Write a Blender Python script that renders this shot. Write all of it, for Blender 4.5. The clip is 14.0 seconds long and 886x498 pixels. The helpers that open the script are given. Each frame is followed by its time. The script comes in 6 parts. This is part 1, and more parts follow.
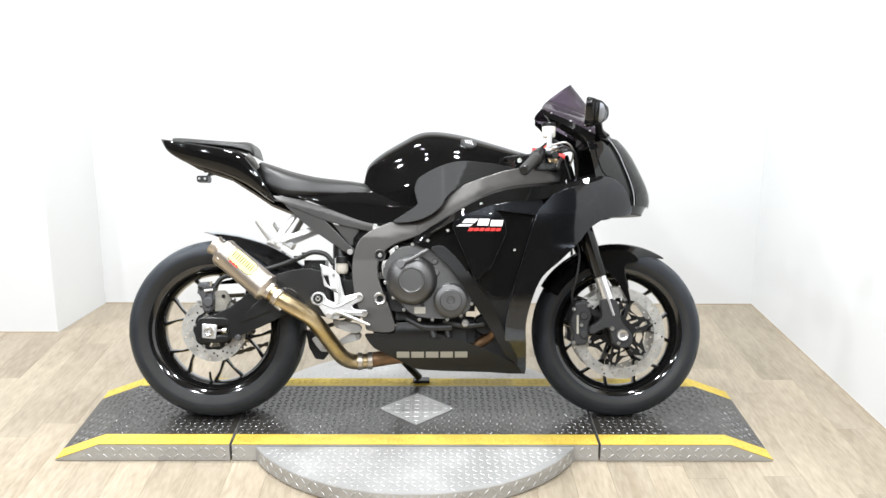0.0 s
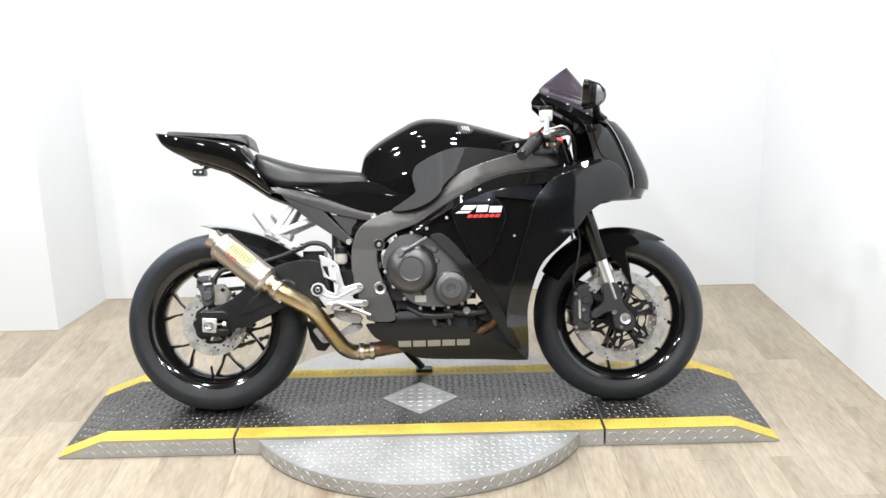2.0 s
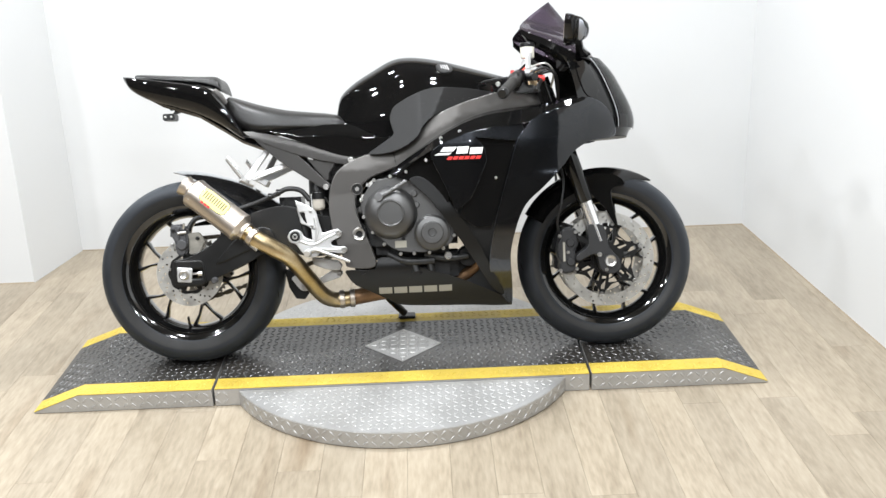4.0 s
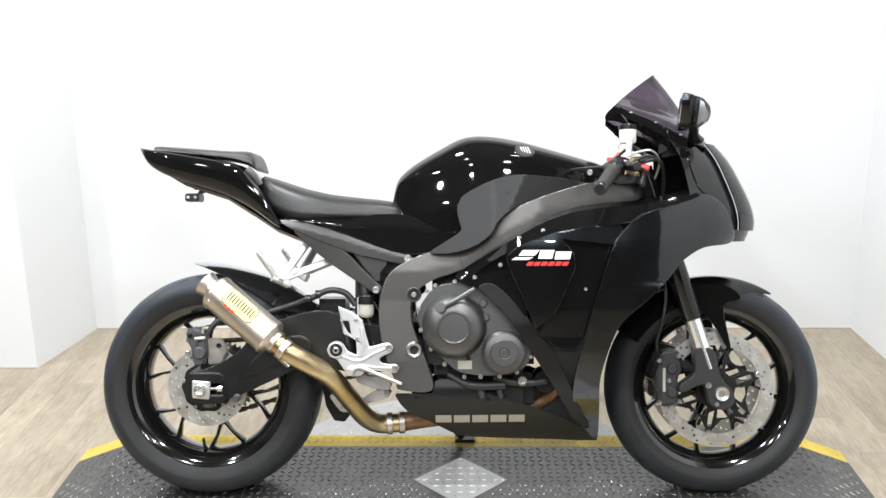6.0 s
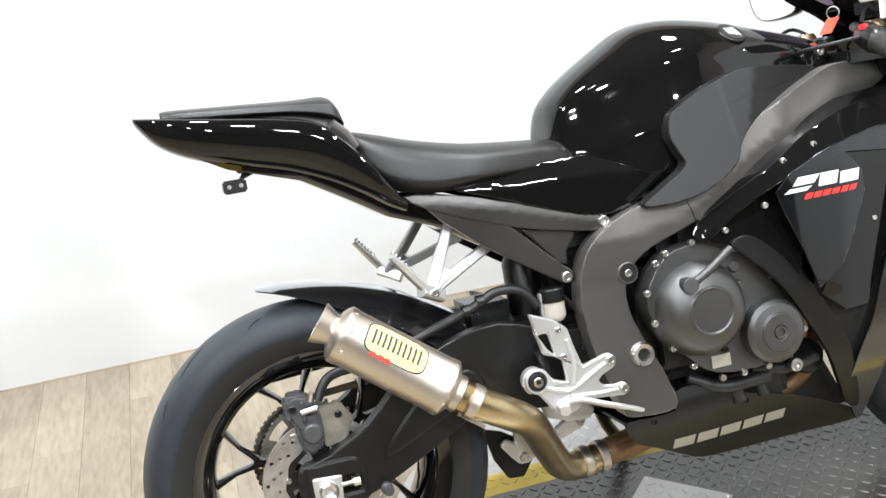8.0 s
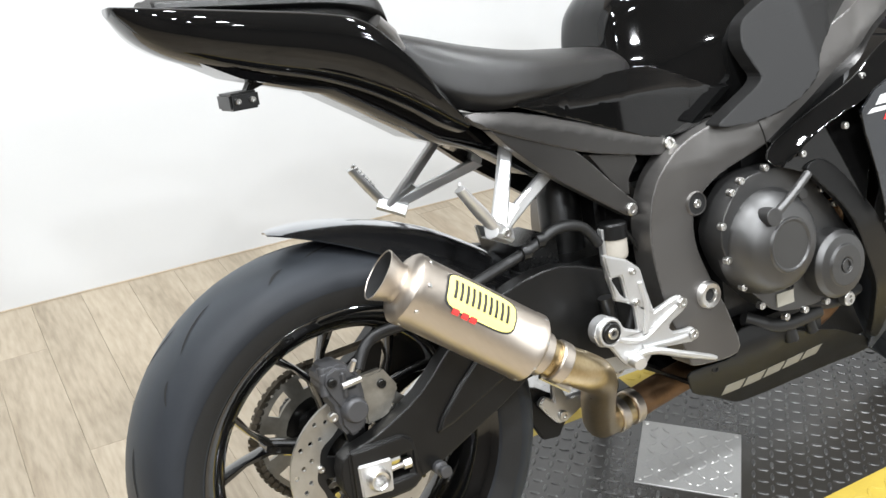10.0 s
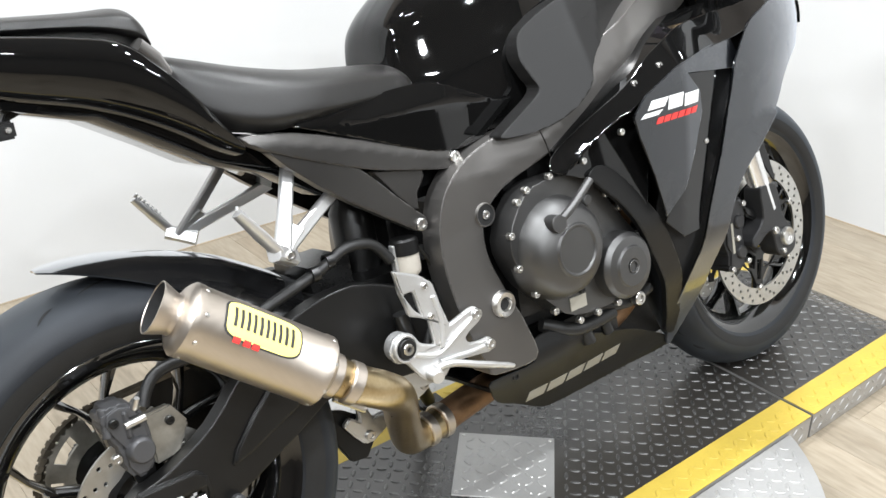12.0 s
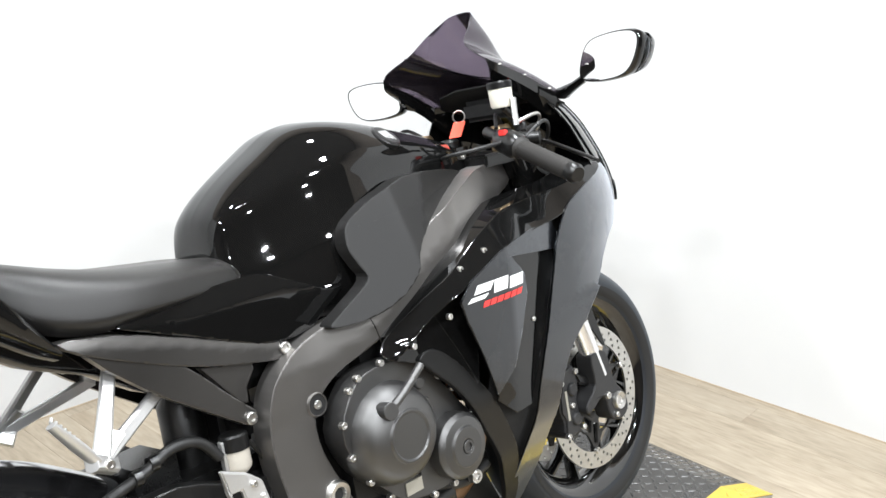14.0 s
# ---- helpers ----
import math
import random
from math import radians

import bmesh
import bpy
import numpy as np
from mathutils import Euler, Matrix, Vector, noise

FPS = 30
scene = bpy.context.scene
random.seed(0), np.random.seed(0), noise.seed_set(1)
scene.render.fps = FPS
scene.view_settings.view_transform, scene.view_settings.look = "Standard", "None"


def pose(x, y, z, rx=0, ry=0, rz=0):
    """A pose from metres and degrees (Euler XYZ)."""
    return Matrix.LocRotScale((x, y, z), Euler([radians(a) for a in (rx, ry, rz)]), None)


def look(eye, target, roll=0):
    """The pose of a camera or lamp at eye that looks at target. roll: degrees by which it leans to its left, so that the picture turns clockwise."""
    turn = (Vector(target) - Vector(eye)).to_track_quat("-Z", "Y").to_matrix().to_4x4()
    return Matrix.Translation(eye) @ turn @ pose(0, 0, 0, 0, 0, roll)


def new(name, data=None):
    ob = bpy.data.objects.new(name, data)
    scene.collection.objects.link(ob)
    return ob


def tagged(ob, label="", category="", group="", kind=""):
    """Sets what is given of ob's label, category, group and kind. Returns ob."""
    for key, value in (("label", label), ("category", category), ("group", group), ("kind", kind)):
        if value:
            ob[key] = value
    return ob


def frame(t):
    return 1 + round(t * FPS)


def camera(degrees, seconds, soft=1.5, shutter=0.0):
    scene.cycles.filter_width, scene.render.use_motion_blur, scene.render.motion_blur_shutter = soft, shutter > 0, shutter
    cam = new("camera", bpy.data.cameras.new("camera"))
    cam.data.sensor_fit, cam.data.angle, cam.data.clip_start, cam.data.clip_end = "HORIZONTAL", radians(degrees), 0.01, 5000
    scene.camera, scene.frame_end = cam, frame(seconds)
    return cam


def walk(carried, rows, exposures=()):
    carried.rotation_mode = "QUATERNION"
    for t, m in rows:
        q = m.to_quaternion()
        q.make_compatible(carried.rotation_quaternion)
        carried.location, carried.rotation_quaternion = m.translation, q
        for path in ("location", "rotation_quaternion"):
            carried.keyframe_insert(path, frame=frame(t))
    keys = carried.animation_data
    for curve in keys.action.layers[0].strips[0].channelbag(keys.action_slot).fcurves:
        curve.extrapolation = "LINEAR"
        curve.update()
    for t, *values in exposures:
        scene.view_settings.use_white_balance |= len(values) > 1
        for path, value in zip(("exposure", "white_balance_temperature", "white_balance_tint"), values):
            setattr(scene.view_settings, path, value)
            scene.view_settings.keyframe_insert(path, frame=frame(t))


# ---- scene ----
from functools import lru_cache

from mathutils.geometry import tessellate_polygon

cam = camera(48.0, 14.0)
PATH = [
    (0, (0.06, -3.291, 1.555), (0.078, -1.362, 1.028), 0.3),
    (0.5, (0.06, -3.29, 1.553), (0.071, -1.359, 1.032), 0.2),
    (1, (0.061, -3.288, 1.552), (0.08, -1.361, 1.017), -0.4),
    (1.5, (0.066, -3.281, 1.548), (0.079, -1.355, 1.011), -1.1),
    (2, (0.065, -3.269, 1.547), (0.081, -1.346, 0.997), -1.2),
    (2.5, (0.068, -3.264, 1.542), (0.088, -1.346, 0.977), -1.5),
    (3, (0.071, -3.246, 1.524), (0.095, -1.345, 0.902), -2.4),
    (3.2, (0.07, -3.242, 1.516), (0.109, -1.341, 0.896), -2.1),
    (5.3, (0.15, -2.826, 1.523), (0.091, -0.964, 0.796), -0.2),
    (5.5, (0.103, -2.734, 1.528), (-0.065, -0.85, 0.879), -0.1),
    (6, (0.013, -2.567, 1.518), (-0.03, -0.65, 0.951), -0.5),
    (6.5, (-0.214, -2.33, 1.485), (0.009, -0.436, 0.883), -0.5),
    (7, (-0.387, -1.958, 1.469), (-0.191, -0.091, 0.781), -1.0),
    (7.5, (-0.616, -1.693, 1.443), (-0.349, 0.184, 0.806), -0.9),
    (7.7, (-0.712, -1.624, 1.406), (-0.338, 0.22, 0.729), -3.7),
    (9.8, (-1.139, -1.076, 1.309), (-0.298, 0.502, 0.414), -1.7),
    (10, (-1.146, -1.074, 1.295), (-0.268, 0.47, 0.375), -0.7),
    (10.5, (-1.171, -1.068, 1.24), (-0.332, 0.39, 0.16), 2.6),
    (11, (-1.16, -1.08, 1.244), (-0.28, 0.371, 0.186), 2.8),
    (11.5, (-1.108, -1.095, 1.261), (-0.06, 0.29, 0.271), 3.1),
    (12, (-1.068, -1.11, 1.288), (0.07, 0.275, 0.402), 0.2),
    (12.5, (-1.049, -1.118, 1.308), (0.146, 0.271, 0.506), -0.7),
    (13, (-1.044, -1.132, 1.326), (0.186, 0.252, 0.57), 0.6),
    (13.5, (-1.016, -1.146, 1.353), (0.332, 0.155, 0.654), 0.5),
    (14, (-1.024, -1.133, 1.372), (0.382, 0.142, 0.742), 1.8),
]
EXPOSURE = [(0, 0.12), (1.5, 0.07), (3, -0.1), (5.5, 0.0), (6.5, 0.07), (7.5, 0.07), (9.8, 0.0), (10.5, -0.1), (11.5, -0.08), (12.5, 0.05), (14, 0.12)]
walk(cam, [(t, look(eye, target, roll)) for t, eye, target, roll in PATH], EXPOSURE)

# ---- world and light ----
world = bpy.data.worlds.new("world")
scene.world = world
world.use_nodes = True
world.node_tree.nodes["Background"].inputs[0].default_value = (0.9, 0.95, 1.0, 1)
world.node_tree.nodes["Background"].inputs[1].default_value = 0.05
LAMP_W = 51.0
CEIL = 3.1
LAMPS = [(x, y) for y in (-4.4, -2.7, -1.1, 0.35) for x in (-2.5, -0.9, 0.7)]


def lamp(x, y):
    data = bpy.data.lights.new("ceiling_lamp", "AREA")
    data.shape, data.size = "DISK", 0.19
    data.energy, data.color = LAMP_W, (0.93, 0.965, 1.0)
    ob = new("ceiling_lamp", data)
    ob.matrix_world = pose(x, y, CEIL - 0.09)
    return ob


# ---- materials ----
def mat(name, base, rough=0.5, metal=0.0, coat=0.0, spread=0.25, size=6.0, bump=0.0, fine=180.0, second=None, object_random=0.0, stretch=(1, 1, 1), spec=0.5, rough_spread=0.12, edge=0.0):
    """Principled surface with variation at two scales, roughness breakup and fine relief."""
    m = bpy.data.materials.new(name)
    m.use_nodes = True
    nt = m.node_tree
    nodes, links = nt.nodes, nt.links
    b = nodes["Principled BSDF"]
    b.inputs["Metallic"].default_value = metal
    b.inputs["Coat Weight"].default_value = coat
    b.inputs["Coat Roughness"].default_value = 0.03
    b.inputs["Coat IOR"].default_value = 1.45
    b.inputs["Specular IOR Level"].default_value = spec
    tc = nodes.new("ShaderNodeTexCoord")
    mp = nodes.new("ShaderNodeMapping")
    mp.inputs["Scale"].default_value = stretch
    links.new(tc.outputs["Object"], mp.inputs["Vector"])
    big = nodes.new("ShaderNodeTexNoise")
    big.inputs["Scale"].default_value, big.inputs["Detail"].default_value = size, 5
    small = nodes.new("ShaderNodeTexNoise")
    small.inputs["Scale"].default_value, small.inputs["Detail"].default_value = fine, 3
    for n in (big, small):
        links.new(mp.outputs[0], n.inputs["Vector"])
    mixf = nodes.new("ShaderNodeMath")
    mixf.operation = "MULTIPLY_ADD"
    links.new(small.outputs[0], mixf.inputs[0])
    mixf.inputs[1].default_value = 0.35
    links.new(big.outputs[0], mixf.inputs[2])
    ramp = nodes.new("ShaderNodeValToRGB")
    links.new(mixf.outputs[0], ramp.inputs[0])
    lo = tuple(c * (1 - spread) for c in base)
    hi = second or tuple(min(1, c * (1 + spread)) for c in base)
    ramp.color_ramp.elements[0].position, ramp.color_ramp.elements[0].color = 0.38, (*lo, 1)
    ramp.color_ramp.elements[1].position, ramp.color_ramp.elements[1].color = 0.95, (*hi, 1)
    last = ramp.outputs[0]
    if object_random:
        info = nodes.new("ShaderNodeObjectInfo")
        hsv = nodes.new("ShaderNodeHueSaturation")
        rng = nodes.new("ShaderNodeMapRange")
        rng.inputs["To Min"].default_value, rng.inputs["To Max"].default_value = 1 - object_random, 1 + object_random
        links.new(info.outputs["Random"], rng.inputs["Value"])
        links.new(rng.outputs[0], hsv.inputs["Value"])
        links.new(last, hsv.inputs["Color"])
        last = hsv.outputs[0]
    links.new(last, b.inputs["Base Color"])
    rr = nodes.new("ShaderNodeMapRange")
    rr.inputs["From Min"].default_value, rr.inputs["From Max"].default_value = 0.4, 0.9
    rr.inputs["To Min"].default_value = max(0.02, rough - rough_spread * rough)
    rr.inputs["To Max"].default_value = min(1.0, rough + rough_spread * 2 * rough)
    links.new(mixf.outputs[0], rr.inputs["Value"])
    links.new(rr.outputs[0], b.inputs["Roughness"])
    if bump:
        bp = nodes.new("ShaderNodeBump")
        bp.inputs["Strength"].default_value, bp.inputs["Distance"].default_value = bump, 0.0015
        links.new(small.outputs[0], bp.inputs["Height"])
        links.new(bp.outputs[0], b.inputs["Normal"])
    if edge:
        bv = nodes.new("ShaderNodeBevel")
        bv.samples = 4
        bv.inputs["Radius"].default_value = edge
        links.new(bv.outputs[0], bp.inputs["Normal"] if bump else b.inputs["Normal"])
        links.new(bv.outputs[0], b.inputs["Coat Normal"])
    return m


def tinted_glass(name, tint, gloss=0.06):
    """Thin clear plastic: tinted see-through with a mirror coat."""
    m = bpy.data.materials.new(name)
    m.use_nodes = True
    nodes, links = m.node_tree.nodes, m.node_tree.links
    nodes.remove(nodes["Principled BSDF"])
    out = nodes["Material Output"]
    tr, gl, mx = nodes.new("ShaderNodeBsdfTransparent"), nodes.new("ShaderNodeBsdfGlossy"), nodes.new("ShaderNodeMixShader")
    fr = nodes.new("ShaderNodeFresnel")
    fr.inputs[0].default_value = 1.45
    tr.inputs[0].default_value = (*tint, 1)
    gl.inputs["Roughness"].default_value = gloss
    links.new(fr.outputs[0], mx.inputs[0])
    links.new(tr.outputs[0], mx.inputs[1])
    links.new(gl.outputs[0], mx.inputs[2])
    links.new(mx.outputs[0], out.inputs[0])
    return m


def hazy_plastic(name, tint, haze, share):
    """Smoked plastic: tinted see-through, a little milky, glossy."""
    m = tinted_glass(name, tint, 0.03)
    nodes, links = m.node_tree.nodes, m.node_tree.links
    mx = next(n for n in nodes if n.type == "MIX_SHADER")
    tr = next(n for n in nodes if n.type == "BSDF_TRANSPARENT")
    df, m2 = nodes.new("ShaderNodeBsdfDiffuse"), nodes.new("ShaderNodeMixShader")
    df.inputs[0].default_value = (*haze, 1)
    m2.inputs[0].default_value = share
    links.new(tr.outputs[0], m2.inputs[1])
    links.new(df.outputs[0], m2.inputs[2])
    links.new(m2.outputs[0], mx.inputs[1])
    return m


def wood_mat(joined=False):
    """Light oak vinyl plank, grain along y, each plank its own tone."""
    m = bpy.data.materials.new("oak_vinyl")
    m.use_nodes = True
    nodes, links = m.node_tree.nodes, m.node_tree.links
    b = nodes["Principled BSDF"]
    b.inputs["Roughness"].default_value = 0.38
    tc, mp = nodes.new("ShaderNodeTexCoord"), nodes.new("ShaderNodeMapping")
    info = nodes.new("ShaderNodeNewGeometry" if joined else "ShaderNodeObjectInfo")
    each = info.outputs["Random Per Island" if joined else "Random"]
    off = nodes.new("ShaderNodeVectorMath")
    off.operation = "MULTIPLY_ADD"
    off.inputs[1].default_value = (37.0, 91.0, 13.0)
    links.new(each, off.inputs[0])
    links.new(tc.outputs["Object"], off.inputs[2])
    links.new(off.outputs[0], mp.inputs["Vector"])
    mp.inputs["Scale"].default_value = (1.0, 0.16, 1.0)
    cloud, grain, knot = (nodes.new("ShaderNodeTexNoise") for _ in range(3))
    cloud.inputs["Scale"].default_value, cloud.inputs["Detail"].default_value = 9.0, 4
    grain.inputs["Scale"].default_value, grain.inputs["Detail"].default_value = 95.0, 6
    knot.inputs["Scale"].default_value, knot.inputs["Detail"].default_value = 3.2, 2
    knot.inputs["Distortion"].default_value = 1.5
    for n in (cloud, grain, knot):
        links.new(mp.outputs[0], n.inputs["Vector"])
    ramp = nodes.new("ShaderNodeValToRGB")
    e = ramp.color_ramp.elements
    e[0].position, e[0].color = 0.28, (0.190, 0.154, 0.108, 1)
    e[1].position, e[1].color = 0.72, (0.376, 0.322, 0.245, 1)
    mid = e.new(0.5)
    mid.color = (0.294, 0.246, 0.181, 1)
    add = nodes.new("ShaderNodeMath")
    add.operation = "MULTIPLY_ADD"
    add.inputs[1].default_value = 0.55
    half = nodes.new("ShaderNodeMath")
    half.operation = "MULTIPLY"
    half.inputs[1].default_value = 0.45
    links.new(cloud.outputs[0], half.inputs[0])
    links.new(grain.outputs[0], add.inputs[0])
    links.new(half.outputs[0], add.inputs[2])
    links.new(add.outputs[0], ramp.inputs[0])
    hsv, rng = nodes.new("ShaderNodeHueSaturation"), nodes.new("ShaderNodeMapRange")
    rng.inputs["To Min"].default_value, rng.inputs["To Max"].default_value = 0.87, 1.07
    links.new(each, rng.inputs["Value"])
    links.new(rng.outputs[0], hsv.inputs["Value"])
    links.new(ramp.outputs[0], hsv.inputs["Color"])
    dark = nodes.new("ShaderNodeValToRGB")
    d = dark.color_ramp.elements
    d[0].position, d[0].color = 0.62, (1, 1, 1, 1)
    d[1].position, d[1].color = 0.78, (0.62, 0.55, 0.48, 1)
    links.new(knot.outputs[0], dark.inputs[0])
    mul = nodes.new("ShaderNodeMix")
    mul.data_type, mul.blend_type = "RGBA", "MULTIPLY"
    mul.inputs[0].default_value = 1.0
    links.new(hsv.outputs[0], mul.inputs[6])
    links.new(dark.outputs[0], mul.inputs[7])
    links.new(mul.outputs[2], b.inputs["Base Color"])
    bp = nodes.new("ShaderNodeBump")
    bp.inputs["Strength"].default_value, bp.inputs["Distance"].default_value = 0.25, 0.001
    links.new(grain.outputs[0], bp.inputs["Height"])
    links.new(bp.outputs[0], b.inputs["Normal"])
    return m


WALL = mat("white_wall_paint", (0.605, 0.61, 0.61), 0.6, spread=0.02, size=1.5, bump=0.08, fine=260)
REAR_WALL = mat("dark_shop_wall", (0.06, 0.05, 0.042), 0.7, spread=0.3, size=1.2)
UNSEEN_WALL = mat("unseen_brown_grey_wall", (0.27, 0.235, 0.20), 0.7, spread=0.15, size=1.2)
CEILING = mat("dark_ceiling_paint", (0.16, 0.15, 0.14), 0.8, spread=0.15, size=2.0)
BASE = mat("white_baseboard", (0.8, 0.8, 0.78), 0.45, spread=0.04)
SLAB = mat("floor_joint", (0.32, 0.26, 0.185), 0.9, spread=0.2)
OAK = wood_mat()
GLOSS = mat("gloss_black_paint", (0.004, 0.004, 0.004), 0.2, coat=1.0, spread=0.1, spec=0.0)
HUGGER = mat("polished_black_hugger", (0.02, 0.02, 0.021), 0.1, metal=0.6, coat=1.0, spread=0.1)
GRAPHITE = mat("graphite_black_paint", (0.013, 0.0143, 0.0165), 0.25, metal=0.9, coat=1.0, spread=0.08, fine=900, spec=0.3)
MATTE = mat("matte_black_plastic", (0.0045, 0.0045, 0.0045), 0.36, spread=0.12, fine=700, bump=0.12, spec=0.28)
FRAME = mat("satin_charcoal_frame", (0.080, 0.076, 0.072), 0.42, metal=0.8, spread=0.06, fine=800, bump=0.08)
RAIL = mat("dark_satin_rail", (0.060, 0.058, 0.056), 0.36, metal=0.9, spread=0.1, fine=800, bump=0.08)
REFLECTOR = mat("headlight_silver", (0.75, 0.76, 0.78), 0.35, metal=0.0, spread=0.1)
PAD = mat("matte_charcoal_pad", (0.011, 0.0108, 0.0106), 0.42, spread=0.06, fine=800, bump=0.1, spec=0.22)
CASE = mat("charcoal_engine_cover", (0.112, 0.111, 0.110), 0.40, metal=0.92, spread=0.08, fine=700, bump=0.1, edge=0.003)
BLOCK = mat("dark_engine_casting", (0.004, 0.004, 0.004), 0.45, metal=0.0, spread=0.3, fine=300, bump=0.3, spec=0.5)
SATIN = mat("satin_black_plastic", (0.006, 0.006, 0.006), 0.24, spread=0.2, fine=300, spec=0.5)
ARM = mat("satin_black_swingarm", (0.009, 0.0089, 0.0088), 0.32, metal=0.3, spread=0.2, size=9, fine=500, bump=0.15, edge=0.004)
RUBBER = mat("tyre_rubber", (0.016, 0.0178, 0.021), 0.48, spread=0.3, size=9, fine=500, bump=0.15, spec=0.2)
# Near-black matte: paints the shade in grooves and holes, also covers matte parts.
SHADE_MATTE = mat("shade_and_matte_black", (0.006, 0.006, 0.006), 0.9)
SIDEWALL = mat("tyre_sidewall", (0.006, 0.006, 0.006), 0.65, spread=0.2, fine=400, bump=0.1)
VINYL = mat("seat_vinyl", (0.009, 0.0086, 0.0082), 0.36, spread=0.12, fine=900, bump=0.25, spec=0.4)
TITAN = mat("brushed_titanium", (0.54, 0.485, 0.425), 0.36, metal=1.0, spread=0.1, size=5, fine=60, stretch=(1, 9, 1))
HEAT = mat("heat_tinted_pipe", (0.50, 0.36, 0.17), 0.30, metal=1.0, spread=0.35, size=9, second=(0.6, 0.5, 0.33))
HEADER = mat("rusty_header_pipe", (0.22, 0.13, 0.07), 0.5, metal=0.8, spread=0.4, size=20)
ALU = mat("cast_aluminium", (0.62, 0.62, 0.615), 0.36, metal=0.85, spread=0.08, fine=400, bump=0.1, edge=0.002)
STEEL = mat("brake_disc_steel", (0.55, 0.54, 0.51), 0.36, metal=1.0, spread=0.12, size=30)
BOLT = mat("zinc_bolt", (0.60, 0.59, 0.57), 0.28, metal=1.0, spread=0.1, size=40)
CHROME = mat("chrome_tube", (0.86, 0.86, 0.86), 0.22, metal=0.85, spread=0.03)
RIM = mat("gloss_black_rim", (0.004, 0.004, 0.004), 0.09, coat=1.0, spread=0.1)
DARK = mat("blackened_metal", (0.005, 0.005, 0.005), 0.3, metal=0.0, spread=0.25, fine=300, spec=0.5)
HOSE = mat("black_hose", (0.008, 0.008, 0.008), 0.45, spread=0.2, spec=0.5)
CHAIN = mat("chain_steel", (0.16, 0.14, 0.11), 0.45, metal=0.9, spread=0.4, size=60)
WHITE = mat("white_decal", (0.78, 0.78, 0.77), 0.35, spread=0.03)
SILVER_DECAL = mat("silver_decal", (0.30, 0.285, 0.24), 0.4, spread=0.08)
RED = mat("red_decal", (0.72, 0.04, 0.035), 0.4, spread=0.08)
YELLOW_BADGE = mat("yellow_badge", (0.82, 0.72, 0.2), 0.4, spread=0.06)
BLACK_DECAL = mat("black_decal", (0.015, 0.015, 0.015), 0.45)
TAG = mat("red_key_tag", (0.8, 0.07, 0.03), 0.55, spread=0.1)
FLUID = mat("white_fluid_cup", (0.8, 0.78, 0.68), 0.35, spread=0.05)
BRACKET = mat("dull_bracket_metal", (0.30, 0.285, 0.25), 0.42, metal=0.8, spread=0.25, size=30)
CUP = mat("yellowed_cup_plastic", (0.42, 0.39, 0.34), 0.3, spread=0.1)
LENS = tinted_glass("headlight_lens", (0.75, 0.76, 0.78), 0.03)
SMOKE = hazy_plastic("purple_smoke_plastic", (0.52, 0.47, 0.54), (0.14, 0.116, 0.144), 0.22)
MIRROR = mat("mirror_glass", (0.92, 0.92, 0.92), 0.02, metal=1.0, spread=0.0)
FOOT = mat("dark_cast_metal", (0.030, 0.030, 0.031), 0.42, metal=0.4, spread=0.15, fine=400, bump=0.15, edge=0.003)
STUD = mat("worn_black_stud", (0.13, 0.129, 0.127), 0.30, metal=0.75, spread=0.5, size=12, fine=90)
GRIP = mat("worn_grip_rubber", (0.014, 0.0125, 0.011), 0.6, spread=0.2, fine=300, bump=0.2)
# The tan base colour paints a brown reflection onto the fork caps.
CAP_REFLECTION = mat("fork_cap_tan_reflection", (0.30, 0.22, 0.13), 0.32, metal=0.9, spread=0.15)
CALIPER = mat("grey_caliper_paint", (0.075, 0.075, 0.078), 0.42, metal=0.5, spread=0.15, fine=500, bump=0.15, edge=0.003)
TREAD = mat("black_tread_plate", (0.027, 0.0265, 0.026), 0.27, metal=0.0, spread=0.4, size=4, fine=120, bump=0.15, second=(0.034, 0.030, 0.025), spec=1.0)
SILVER = mat("bare_tread_plate", (0.42, 0.415, 0.405), 0.40, metal=0.6, spread=0.12, size=7, fine=150, bump=0.1)
YELLOW = mat("yellow_safety_paint", (0.50, 0.365, 0.055), 0.5, spread=0.14, size=9, fine=140, bump=0.1)


def sheen(m, colour, strength, power, rough):
    """Adds gloss that grows towards grazing angles, as on metal-flake paint and waxed rubber."""
    nodes, links = m.node_tree.nodes, m.node_tree.links
    out, b = nodes["Material Output"], nodes["Principled BSDF"]
    gl, mx = nodes.new("ShaderNodeBsdfGlossy"), nodes.new("ShaderNodeMixShader")
    lw, pw, ml = nodes.new("ShaderNodeLayerWeight"), nodes.new("ShaderNodeMath"), nodes.new("ShaderNodeMath")
    lw.inputs["Blend"].default_value = 0.5
    pw.operation, ml.operation = "POWER", "MULTIPLY"
    pw.inputs[1].default_value, ml.inputs[1].default_value = power, strength
    gl.inputs["Color"].default_value = (*colour, 1)
    gl.inputs["Roughness"].default_value = rough
    links.new(lw.outputs["Facing"], pw.inputs[0])
    links.new(pw.outputs[0], ml.inputs[0])
    links.new(ml.outputs[0], mx.inputs[0])
    links.new(b.outputs[0], mx.inputs[1])
    links.new(gl.outputs[0], mx.inputs[2])
    links.new(mx.outputs[0], out.inputs[0])


